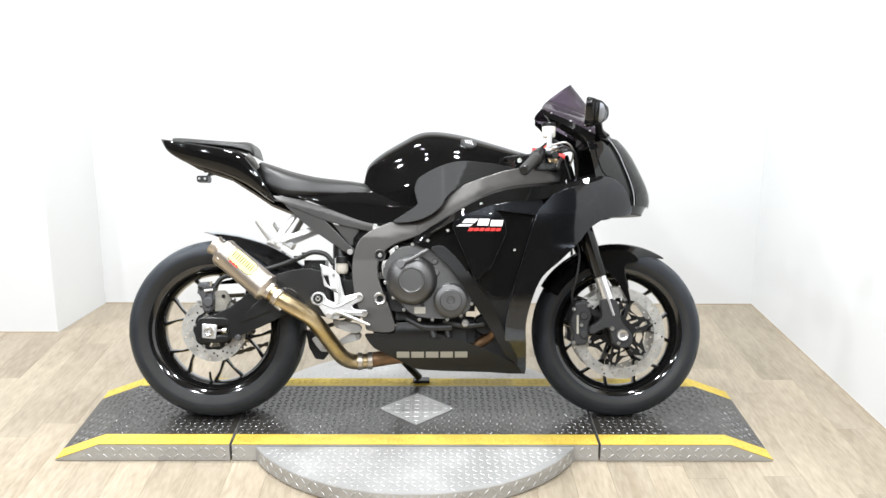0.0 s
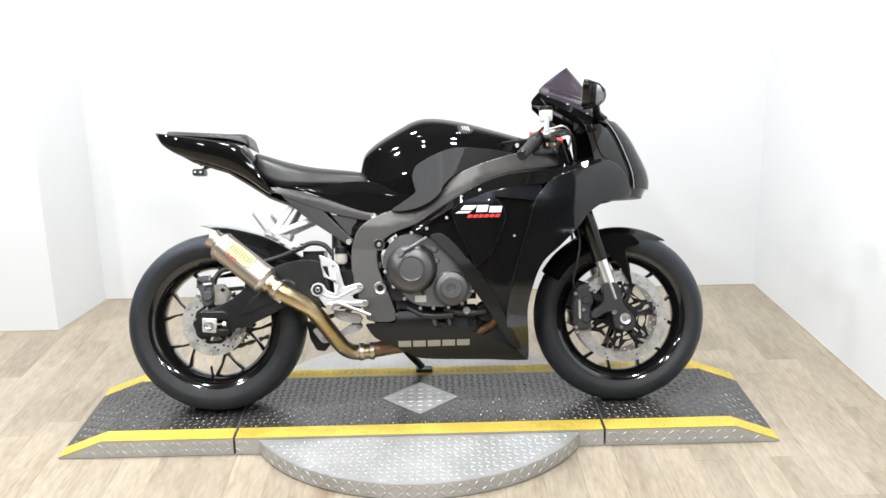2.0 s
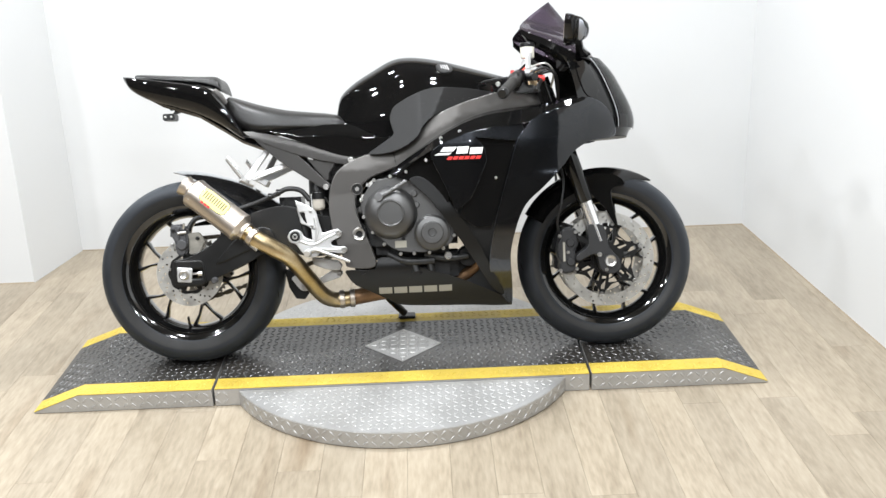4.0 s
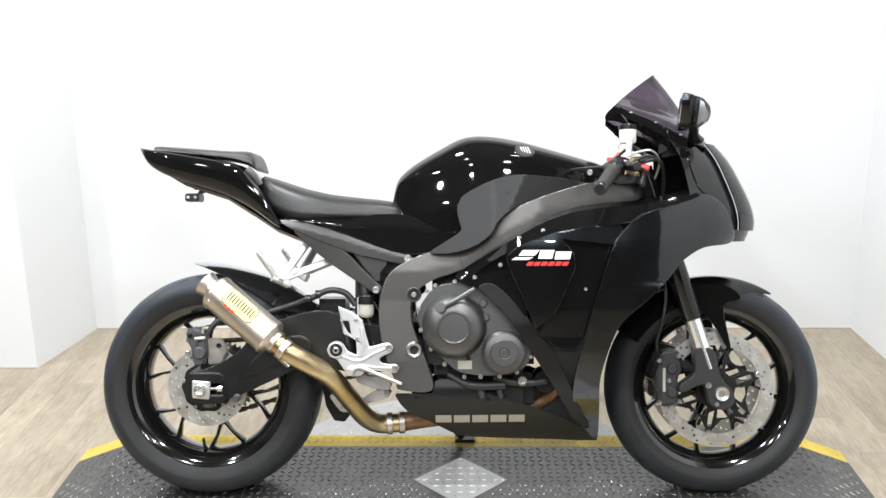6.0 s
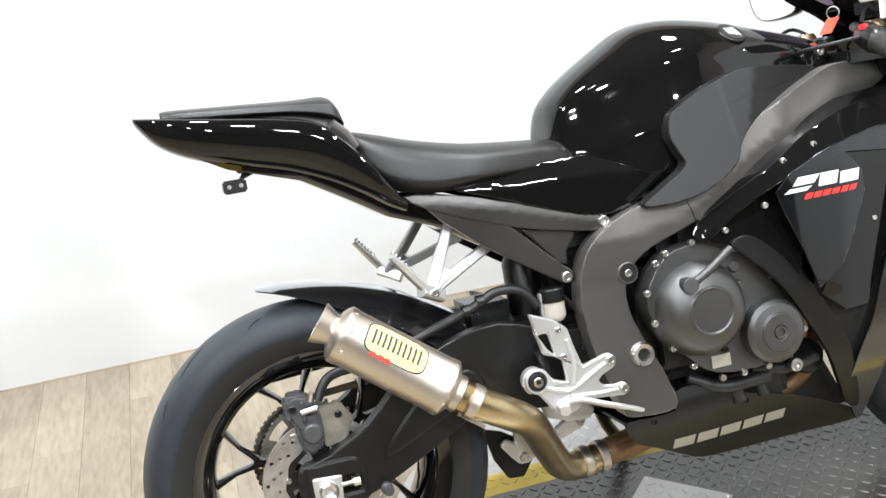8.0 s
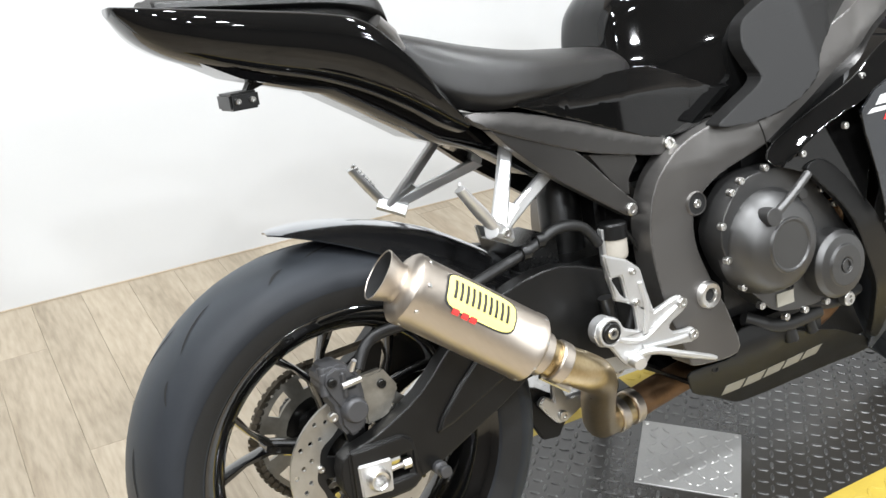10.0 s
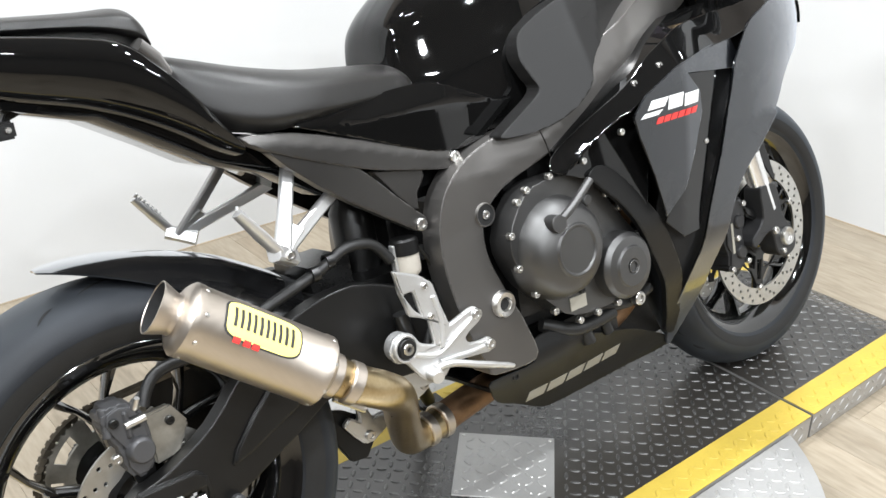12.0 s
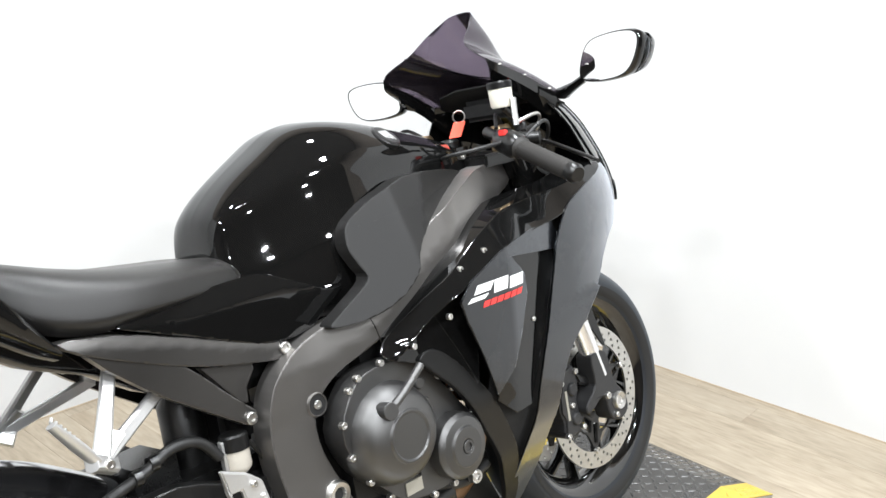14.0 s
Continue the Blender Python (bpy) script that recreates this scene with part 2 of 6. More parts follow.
sheen(GRAPHITE, (0.82, 0.88, 1.0), 0.78, 3.4, 0.3)
sheen(FRAME, (0.9, 0.87, 0.84), 0.52, 1.4, 0.40)
sheen(RAIL, (0.9, 0.87, 0.84), 0.30, 1.6, 0.4)
sheen(VINYL, (0.95, 0.92, 0.88), 0.12, 3.0, 0.30)
sheen(RUBBER, (0.8, 0.9, 1.0), 0.12, 1.9, 0.48)
sheen(HUGGER, (0.95, 0.97, 1.0), 0.9, 1.8, 0.12)

# ---- mesh tools ----
def curve_through(pts, n=5, closed=False):
    """Catmull-Rom points through pts (tuples of any length)."""
    p = [np.array(q, float) for q in pts]
    k = len(p)
    out = []
    for i in range(k if closed else k - 1):
        a, b, c, d = (p[(i - 1) % k], p[i], p[(i + 1) % k], p[(i + 2) % k]) if closed else (p[max(i - 1, 0)], p[i], p[i + 1], p[min(i + 2, k - 1)])
        for j in range(n):
            t = j / n
            out.append(0.5 * (2 * b + (c - a) * t + (2 * a - 5 * b + 4 * c - d) * t * t + (3 * b - a - 3 * c + d) * t ** 3))
    if not closed:
        out.append(p[-1])
    return [tuple(float(v) for v in q) for q in out]


def part(name, bm, material, parent=None, label="", angle=38, smooth=True):
    """Links a bmesh as one mesh object under a thing or part."""
    me = bpy.data.meshes.new(name)
    if "skin_normal" not in bm.verts.layers.float_vector:
        bmesh.ops.recalc_face_normals(bm, faces=bm.faces)
    bm.to_mesh(me)
    bm.free()
    me.materials.append(material)
    if smooth:
        me.shade_smooth()
        if "skin_normal" in me.attributes:
            normals = [tuple(d.vector) for d in me.attributes["skin_normal"].data]
            me.attributes.remove(me.attributes["skin_normal"])
            me.normals_split_custom_set_from_vertices(normals)
        else:
            me.set_sharp_from_angle(angle=radians(angle))
    ob = new(name, me)
    if parent:
        ob.parent = parent
    return tagged(ob, label)


def ring_faces(bm, rings, close_ring=True, cap=True):
    vs = [[bm.verts.new(q) for q in r] for r in rings]
    n = len(vs[0])
    for a, b in zip(vs, vs[1:]):
        for i in range(n if close_ring else n - 1):
            bm.faces.new((a[i], a[(i + 1) % n], b[(i + 1) % n], b[i]))
    if cap and close_ring:
        bm.faces.new(vs[0][::-1])
        bm.faces.new(vs[-1])
    return bm


def loft(rings, close_ring=True, cap=True):
    return ring_faces(bmesh.new(), rings, close_ring, cap)


def thick(bm, t):
    """Gives an open sheet a thickness."""
    bmesh.ops.recalc_face_normals(bm, faces=bm.faces)
    bmesh.ops.solidify(bm, geom=bm.faces[:], thickness=t)
    return bm


def tube(path, r, seg=12, bm=None, closed=False, flat=1.0, cap=True):
    """A round bar along path; r a number or one per point."""
    bm = bm or bmesh.new()
    p = [Vector(q) for q in path]
    rr = r if isinstance(r, (list, tuple)) else [r] * len(p)
    up = Vector((0.13, 0.31, 0.94))
    rings = []
    for i, q in enumerate(p):
        d = ((p[(i + 1) % len(p)] if closed or i + 1 < len(p) else q) - (p[i - 1] if closed or i else q)).normalized()
        side = d.cross(up).normalized()
        up = side.cross(d).normalized()
        rings.append([q + rr[i] * (math.cos(a) * side + flat * math.sin(a) * up) for a in (2 * math.pi * k / seg for k in range(seg))])
    if closed:
        rings.append(rings[0])
    ring_faces(bm, rings, True, cap and not closed)
    if closed:
        bmesh.ops.remove_doubles(bm, verts=bm.verts, dist=1e-6)
    return bm


def turned(profile, centre=(0, 0, 0), axis="y", seg=48, bm=None, closed=False, cap=True):
    """A body of revolution: profile of (radius, along)."""
    bm = bm or bmesh.new()
    rings = []
    for k in range(seg):
        a = 2 * math.pi * k / seg
        c, s = math.cos(a), math.sin(a)
        row = []
        for r, h in profile:
            v = {"y": (r * c, h, r * s), "z": (r * c, r * s, h), "x": (h, r * c, r * s)}[axis]
            row.append(bm.verts.new((v[0] + centre[0], v[1] + centre[1], v[2] + centre[2])))
        rings.append(row)
    m = len(profile)
    for k in range(seg):
        a, b = rings[k], rings[(k + 1) % seg]
        for i in range(m if closed else m - 1):
            bm.faces.new((a[i], a[(i + 1) % m], b[(i + 1) % m], b[i]))
    if not closed and cap:
        for i in (0, m - 1):
            if profile[i][0] > 1e-6:
                bm.faces.new([r[i] for r in rings])
    bmesh.ops.remove_doubles(bm, verts=bm.verts, dist=1e-7)
    return bm


def axial(start, along, profile, seg=36, closed=False):
    """A body of revolution about any axis: profile of (distance along, radius)."""
    bm = bmesh.new()
    side = along.cross(Vector((0, 1, 0))).normalized()
    up = side.cross(along).normalized()
    rings = [[start + along * h + r * (math.cos(a) * side + math.sin(a) * up) for a in (2 * math.pi * k / seg for k in range(seg))] for h, r in profile]
    if closed:
        rings.append(rings[0])
    ring_faces(bm, rings, True, not closed)
    bmesh.ops.remove_doubles(bm, verts=bm.verts, dist=1e-6)
    return bm


def soften(bm, width, segments=2, least=0.5):
    edges = [e for e in bm.edges if len(e.link_faces) == 2 and e.calc_face_angle(0) > least]
    bmesh.ops.bevel(bm, geom=edges, offset=width, segments=segments, affect="EDGES", clamp_overlap=True)
    return bm


def plate(outline, y0, y1, bevel=0.0, holes=(), bm=None):
    """A flat plate in the x-z plane from y0 to y1, with holes."""
    bm = bm or bmesh.new()
    loops = [list(outline)] + [list(h) for h in holes]
    flat = [q for l in loops for q in l]
    tris = tessellate_polygon([[Vector((x, z, 0)) for x, z in l] for l in loops])
    a = [bm.verts.new((x, y0, z)) for x, z in flat]
    b = [bm.verts.new((x, y1, z)) for x, z in flat]
    for t in tris:
        bm.faces.new([a[i] for i in t])
        bm.faces.new([b[i] for i in reversed(t)])
    at = 0
    for l in loops:
        n = len(l)
        for i in range(n):
            j = (i + 1) % n
            bm.faces.new((a[at + i], a[at + j], b[at + j], b[at + i]))
        at += n
    bmesh.ops.recalc_face_normals(bm, faces=bm.faces)
    if bevel:
        soften(bm, bevel)
    return bm


def circle(x, z, r, n=10):
    return [(x + r * math.cos(2 * math.pi * k / n), z + r * math.sin(2 * math.pi * k / n)) for k in range(n)]


def panel(outline, width, side=-1, t=0.004, cell=0.02, n=4, bevel=0.0):
    """A body panel: its outline in the side view, its half-width a function of (x, z), a thickness inwards."""
    bm = bmesh.new()
    layer, e = bm.verts.layers.float_vector.new("skin_normal"), 0.005
    pts = curve_through(outline, n, True) if n > 1 else list(outline)
    ring, count = min(0.0035, 0.6 * t), len(pts)
    turn = 1 if sum(pts[k - 1][0] * pts[k][1] - pts[k][0] * pts[k - 1][1] for k in range(count)) > 0 else -1
    inner = []
    for k in range(count):
        a, b, c = (Vector(pts[q % count]) for q in (k - 1, k, k + 1))
        d0, d1 = (b - a).normalized(), (c - b).normalized()
        nrm = (Vector((-d0.y, d0.x)) + Vector((-d1.y, d1.x))).normalized() * turn
        inner.append(b + nrm * ring)
    low, high = ([bm.verts.new((q[0], 0, q[1])) for q in loop] for loop in (pts, inner))
    for k in range(count):
        bm.faces.new((low[k - 1], low[k], high[k], high[k - 1]))
    bm.faces.new(high)
    bm.normal_update()
    bmesh.ops.triangulate(bm, faces=bm.faces[:])
    xs, zs = [q[0] for q in pts], [q[1] for q in pts]
    for k in range(int(min(xs) / cell) - 1, int(max(xs) / cell) + 1):
        bmesh.ops.bisect_plane(bm, geom=bm.verts[:] + bm.edges[:] + bm.faces[:], plane_co=((k + 0.373) * cell, 0, 0), plane_no=(1, 0, 0))
    for k in range(int(min(zs) / cell) - 1, int(max(zs) / cell) + 1):
        bmesh.ops.bisect_plane(bm, geom=bm.verts[:] + bm.edges[:] + bm.faces[:], plane_co=(0, 0, (k + 0.373) * cell), plane_no=(0, 0, 1))
    bmesh.ops.remove_doubles(bm, verts=bm.verts, dist=1e-5)
    bmesh.ops.remove_doubles(bm, verts=[v for v in bm.verts if v.is_boundary], dist=0.0004)
    border = {(round(v.co.x, 6), round(v.co.z, 6)) for v in bm.verts if v.is_boundary}
    ret = bmesh.ops.extrude_face_region(bm, geom=bm.faces[:])
    moved = {v for v in ret["geom"] if isinstance(v, bmesh.types.BMVert)}
    kept = {v for v in bm.verts if v not in moved}
    for v in bm.verts:
        x, z = v.co.x, v.co.z
        w = width(x, z)
        v.co.y = side * (w - t if v in kept else w - 0.4 * ring if (round(x, 6), round(z, 6)) in border else w)
        if v in moved:
            v[layer] = Vector(((width(x - e, z) - width(x + e, z)) / (2 * e), side, (width(x, z - e) - width(x, z + e)) / (2 * e))).normalized()
    bmesh.ops.recalc_face_normals(bm, faces=bm.faces)
    # skin, rim and back part company, so that each is shaded on its own; the skin rolls over at its edge
    kind = {f: 0 if all(v in moved for v in f.verts) else 2 if all(v in kept for v in f.verts) else 1 for f in bm.faces}
    for v in moved:
        out = sum((f.normal * f.calc_area() for f in v.link_faces if kind[f] == 1), Vector())
        if out.length > 0:
            v[layer] = (v[layer] * 0.8 + out.normalized() * 0.6).normalized()
    seams = [ed for ed in bm.edges if len({kind[f] for f in ed.link_faces}) > 1]
    bmesh.ops.split_edges(bm, edges=seams)
    for v in {v for f in bm.faces if kind[f] for v in f.verts}:
        v[layer] = sum((f.normal * f.calc_area() for f in v.link_faces), Vector()).normalized()
    return bm


def ramp_between(x, *pairs, soft=0.02):
    """A value running softly through (x, value) pairs."""
    total = 0.0
    for k in range(-3, 4):
        q = x + soft * k / 3
        if q <= pairs[0][0]:
            total += pairs[0][1]
            continue
        for (x0, v0), (x1, v1) in zip(pairs, pairs[1:]):
            if q <= x1:
                total += v0 + (v1 - v0) * (q - x0) / (x1 - x0)
                break
        else:
            total += pairs[-1][1]
    return total / 7


def block(x0, x1, y0, y1, z0, z1, bevel=0.0, bm=None):
    bm2 = bmesh.new()
    bmesh.ops.create_cube(bm2, size=1.0, matrix=Matrix.LocRotScale(((x0 + x1) / 2, (y0 + y1) / 2, (z0 + z1) / 2), None, (x1 - x0, y1 - y0, z1 - z0)))
    if bevel:
        soften(bm2, bevel)
    if bm is None:
        return bm2
    me = bpy.data.meshes.new("tmp")
    bm2.to_mesh(me)
    bm2.free()
    bm.from_mesh(me)
    bpy.data.meshes.remove(me)
    return bm


# ---- the room ----
BACK, LEFT_STEP = 1.375, 0.955
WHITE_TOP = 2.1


def wall(name, x0, x1, y0, y1, material, label, z0=0.0, z1=CEIL):
    ob = part(name, block(x0, x1, y0, y1, z0, z1), material, None, label, smooth=False)
    return tagged(ob, label, "wall", kind="structure")


wall("wall_north", -1.75, 4.5, BACK, BACK + 0.15, WALL, "smooth white painted showroom back wall", 0.0, WHITE_TOP)
# unseen upper walls, added and toned to soften the tank's reflections
wall("wall_north_upper", -1.75, 4.5, BACK, BACK + 0.15, UNSEEN_WALL, "unseen brown-grey stretch added above the showroom back wall", WHITE_TOP)
wall("wall_east_upper", 1.77, 1.95, -2.6, BACK, UNSEEN_WALL, "unseen brown-grey stretch added above the side wall", WHITE_TOP)
wall("wall_pier_upper", -2.15, -1.75, LEFT_STEP + 0.01, BACK + 0.15, UNSEEN_WALL, "unseen brown-grey stretch added above the wall pier", WHITE_TOP)
east = part("wall_east", plate([(1.63, BACK), (1.766, -2.6), (1.95, -2.6), (1.95, BACK)], 0.0, WHITE_TOP), WALL, None, "", smooth=False)
for v in east.data.vertices:
    v.co = (v.co.x, v.co.z, v.co.y)
east.data.flip_normals()
tagged(east, "smooth white painted side wall of the showroom", "wall", kind="structure")
pier = part("wall_pier", plate([(-1.555, BACK), (-1.635, LEFT_STEP), (-2.15, LEFT_STEP), (-2.15, BACK)], 0.0, WHITE_TOP), WALL, None, "", smooth=False)
for v in pier.data.vertices:
    v.co = (v.co.x, v.co.z, v.co.y)
pier.data.flip_normals()
tagged(pier, "white painted wall pier stepping forward of the back wall", "wall", kind="structure")
# unseen walls that close the room, dark for the gloss paint to reflect
wall("wall_west", -4.35, -4.2, -6.3, BACK + 0.15, REAR_WALL, "unseen dark wall closing one side of the showroom")
wall("wall_far_east", 4.5, 4.65, -6.45, BACK + 0.15, REAR_WALL, "unseen dark wall closing one side of the showroom")
wall("wall_north_west", -4.2, -2.15, BACK, BACK + 0.15, REAR_WALL, "unseen dark stretch added to the showroom back wall")
wall("wall_south", -4.35, 4.5, -6.45, -6.3, REAR_WALL, "unseen dark wall closing the open end of the showroom")
tagged(part("ceiling", block(-4.35, 4.65, -6.45, 1.55, CEIL, CEIL + 0.1), CEILING, None, "dark painted showroom ceiling", smooth=False), "dark painted showroom ceiling", "ceiling", kind="structure")


def baseboard(name, x0, y0, x1, y1):
    """A thin dark sealant line with a low white board along a wall foot."""
    d = Vector((x1 - x0, y1 - y0, 0))
    nrm = Vector((d.y, -d.x, 0)).normalized()
    bm = bmesh.new()
    a, b = Vector((x0, y0, 0)), Vector((x1, y1, 0))
    prof = [(0.0, 0.0005), (0.003, 0.0005), (0.003, 0.002), (0.0, 0.004)]
    ring_faces(bm, [[p + nrm * o + Vector((0, 0, h)) for o, h in prof] for p in (a, b)])
    ob = part(name, bm, SLAB, None, "", smooth=False)
    return tagged(ob, "thin dark joint line along the foot of the wall", "trim", kind="structure")


baseboard("trim", -1.555, BACK, 1.63, BACK)
baseboard("trim_east", 1.63, BACK, 1.766, -2.6)
baseboard("trim_pier", -2.15, LEFT_STEP, -1.635, LEFT_STEP)


def ceiling_light(x, y):
    """A slim ceiling fixture: housing and glowing diffuser."""
    top = new("ceiling_light")
    top.location = (x, y, CEIL)
    part("housing", turned([(0, -0.001), (0.085, -0.001), (0.085, -0.055), (0.07, -0.06), (0, -0.06)], (0, 0, 0), "z", 28), BASE, top)
    glow = bpy.data.materials.get("lamp_diffuser") or bpy.data.materials.new("lamp_diffuser")
    glow.use_nodes = True
    b = glow.node_tree.nodes["Principled BSDF"]
    b.inputs["Emission Color"].default_value = (1, 0.97, 0.93, 1)
    b.inputs["Emission Strength"].default_value = 12.0
    part("diffuser", turned([(0, -0.062), (0.06, -0.062), (0.06, -0.07), (0.05, -0.075), (0, -0.076)], (0, 0, 0), "z", 28), glow, top)
    lamp(x, y)
    return tagged(top, "small round ceiling spotlight with a lit diffuser", "ceiling light", "ceiling lights")


for lx, ly in LAMPS:
    ceiling_light(lx, ly)


# ---- the turntable platform ----
H, HALF, FLAT, END, SEAM, DISC = 0.06, 0.281, 1.047, 1.194, 0.612, 0.60
table = new("motorcycle_turntable")
tagged(table, "low black tread-plate turntable platform with yellow edges", "display platform")


def lozenges(spots, z, slope=None, long=0.0122, wide=0.0042, high=0.0020):
    """Raised lens-shaped studs lying at (x, y, turn)."""
    bm = bmesh.new()
    for x, y, a in spots:
        c, s = math.cos(a), math.sin(a)
        low, top = [], []
        for k in range(8):
            q = math.pi * 2 * k / 8
            u, v = math.cos(q), math.sin(q)
            for row, f, h in ((low, 1.0, -0.0005), (top, 0.62, high)):
                px, py = x + f * (long * u * c - wide * v * s), y + f * (long * u * s + wide * v * c)
                row.append(bm.verts.new((px, py, (slope(px) if slope else z) + h)))
        for k in range(8):
            bm.faces.new((low[k], low[(k + 1) % 8], top[(k + 1) % 8], top[k]))
        bm.faces.new(top)
    return bm


def stud_grid(inside, x0, x1, y0, y1, step=0.0238, turn=0.0):
    """Tread-plate pattern: rows of studs, turned by turns to either diagonal."""
    out = []
    c, s = math.cos(turn), math.sin(turn)
    reach = int(max(x1 - x0, y1 - y0) / step) + 2
    mx, my = (x0 + x1) / 2, (y0 + y1) / 2
    for i in range(-reach, reach):
        for j in range(-reach, reach):
            u, v = i * step, j * step
            x, y = mx + u * c - v * s, my + u * s + v * c
            if x0 <= x <= x1 and y0 <= y <= y1 and inside(x, y):
                out.append((x, y, turn + (math.pi / 4 if (i + j) % 2 else -math.pi / 4)))
    return out


def deck(name, x0, x1, label=""):
    """One deck section with side skirts; an outer section ends in a ramp."""
    bm = bmesh.new()
    prof = [(x0, 0.002), (x1, 0.002)]
    if x1 > FLAT:
        prof = [(x0, 0.002), (END, 0.002), (END, 0.006), (FLAT, H), (x0, H)]
    elif x0 < -FLAT:
        prof = [(-END, 0.002), (x1, 0.002), (x1, H), (-FLAT, H), (-END, 0.006)]
    else:
        prof += [(x1, H), (x0, H)]
    plate(prof, -HALF, HALF, 0.0, bm=bm)
    return part(name, bm, SILVER, table, label, smooth=False)


for name, x0, x1 in (("ramp_deck", -END, -SEAM - 0.004), ("centre_deck", -SEAM + 0.004, SEAM - 0.004), ("ramp_deck", SEAM + 0.004, END)):
    deck(name, x0, x1, "bare aluminium side skirt")


def deck_z(x):
    a = abs(x)
    return H if a <= FLAT else H + (0.006 - H) * (a - FLAT) / (END - FLAT)


def skin(name, x0, x1, y0, y1, lift, material, label=""):
    """A thin painted skin on the deck, following the ramp."""
    xs = sorted({x0, x1} | {x for x in (-FLAT, FLAT) if x0 < x < x1})
    bm = bmesh.new()
    ring_faces(bm, [[(x, y0, deck_z(x) - 0.001), (x, y1, deck_z(x) - 0.001), (x, y1, deck_z(x) + lift), (x, y0, deck_z(x) + lift)] for x in xs])
    return part(name, bm, material, table, label, smooth=False)


STRIPE = 0.074
for x0, x1 in ((-END, -SEAM - 0.005), (-SEAM + 0.005, SEAM - 0.005), (SEAM + 0.005, END)):
    skin("black_tread_surface", x0, x1, -HALF + STRIPE, HALF - STRIPE, 0.0015, TREAD, "black tread plate with raised studs")
    for s in (-1, 1):
        y0, y1 = sorted((s * HALF, s * (HALF - STRIPE)))
        skin("yellow_stripe", x0, x1, y0, y1, 0.0018, YELLOW, "worn yellow safety edge stripe")
DIAMOND = 0.135


def on_deck(x, y):
    return abs(abs(x) - SEAM) > 0.015 and abs(x) < END - 0.012 and abs(x) + abs(y) > DIAMOND + 0.012


studs = part("tread_studs", lozenges(stud_grid(lambda x, y: on_deck(x, y) and abs(y) < HALF - STRIPE - 0.006, -END, END, -HALF, HALF), H, lambda x: deck_z(x) + 0.0015), STUD, table, angle=20)
tagged(studs, kind="stuff")
studs = part("stripe_studs", lozenges(stud_grid(lambda x, y: on_deck(x, y) and HALF - STRIPE + 0.008 < abs(y) < HALF - 0.008, -END, END, -HALF, HALF), H, lambda x: deck_z(x) + 0.0018, high=0.0016), YELLOW, table, angle=20)
tagged(studs, kind="stuff")
# round turntable plate, its two segments showing on either side of the deck
for s in (-1, 1):
    a0 = math.asin((HALF + 0.002) / DISC)
    arc = [(DISC * math.cos(a), s * DISC * math.sin(a)) for a in np.linspace(a0, math.pi - a0, 40)]
    bm = bmesh.new()
    low = [bm.verts.new((x, y, 0.002)) for x, y in arc]
    up = [bm.verts.new((x, y, H - 0.006)) for x, y in arc]
    for i in range(len(arc)):
        j = (i + 1) % len(arc)
        bm.faces.new((low[i], low[j], up[j], up[i]))
    bm.faces.new(up)
    bm.faces.new(low[::-1])
    bmesh.ops.recalc_face_normals(bm, faces=bm.faces)
    soften(bm, 0.002, 2, 0.8)
    seg = part("turntable_disc", bm, SILVER, table, "round bare aluminium tread plate", angle=25)
    lo, hi = sorted((s * (HALF + 0.012), s * DISC))
    st = part("disc_studs", lozenges(stud_grid(lambda x, y: math.hypot(x, y) < DISC - 0.018, -DISC, DISC, lo, hi), H - 0.006, high=0.0011), SILVER, seg, angle=20)
    tagged(st, kind="stuff")


def side_studs(spots, place):
    """Studs on an upright face: place maps (along, up) to a point and its outward normal."""
    bm = bmesh.new()
    for u, h, a in spots:
        rings = []
        for f, o in ((1.0, -0.0004), (0.6, 0.0014)):
            row = []
            for k in range(8):
                q = math.pi * 2 * k / 8
                du = f * (0.0125 * math.cos(q) * math.cos(a) - 0.004 * math.sin(q) * math.sin(a))
                dh = f * (0.0125 * math.cos(q) * math.sin(a) + 0.004 * math.sin(q) * math.cos(a))
                p, nrm = place(u + du, h + dh)
                row.append(bm.verts.new(p + nrm * o))
            rings.append(row)
        for k in range(8):
            bm.faces.new((rings[0][k], rings[0][(k + 1) % 8], rings[1][(k + 1) % 8], rings[1][k]))
        bm.faces.new(rings[1])
    return bm


def skirt_spots(x0, x1, step=0.026):
    out = []
    for i in range(int((x1 - x0) / step)):
        for j in range(2):
            x, h = x0 + (i + 0.5) * step, 0.017 + j * 0.025
            if h < deck_z(x) - 0.014:
                out.append((x, h, math.pi / 4 if (i + j) % 2 else -math.pi / 4))
    return out


spots = skirt_spots(-END + 0.05, -SEAM) + skirt_spots(SEAM, END) + skirt_spots(-SEAM, -0.54) + skirt_spots(0.54, SEAM)
for s in (-1, 1):
    st = part("skirt_studs", side_studs(spots, lambda u, h, s=s: (Vector((u, s * HALF, h)), Vector((0, s, 0)))), SILVER, table, angle=20)
    tagged(st, kind="stuff")
    a0 = math.asin(HALF / DISC) + 0.03
    n = int((math.pi - 2 * a0) * DISC / 0.026)
    rim_spots = [(a0 * DISC + (i + 0.5) * 0.026, 0.016 + 0.023 * j, math.pi / 4 if (i + j) % 2 else -math.pi / 4) for i in range(n) for j in range(2)]
    st = part("rim_studs", side_studs(rim_spots, lambda u, h, s=s: (Vector((DISC * math.cos(u / DISC), s * DISC * math.sin(u / DISC), h)), Vector((math.cos(u / DISC), s * math.sin(u / DISC), 0)))), SILVER, table, angle=20)
    tagged(st, kind="stuff")
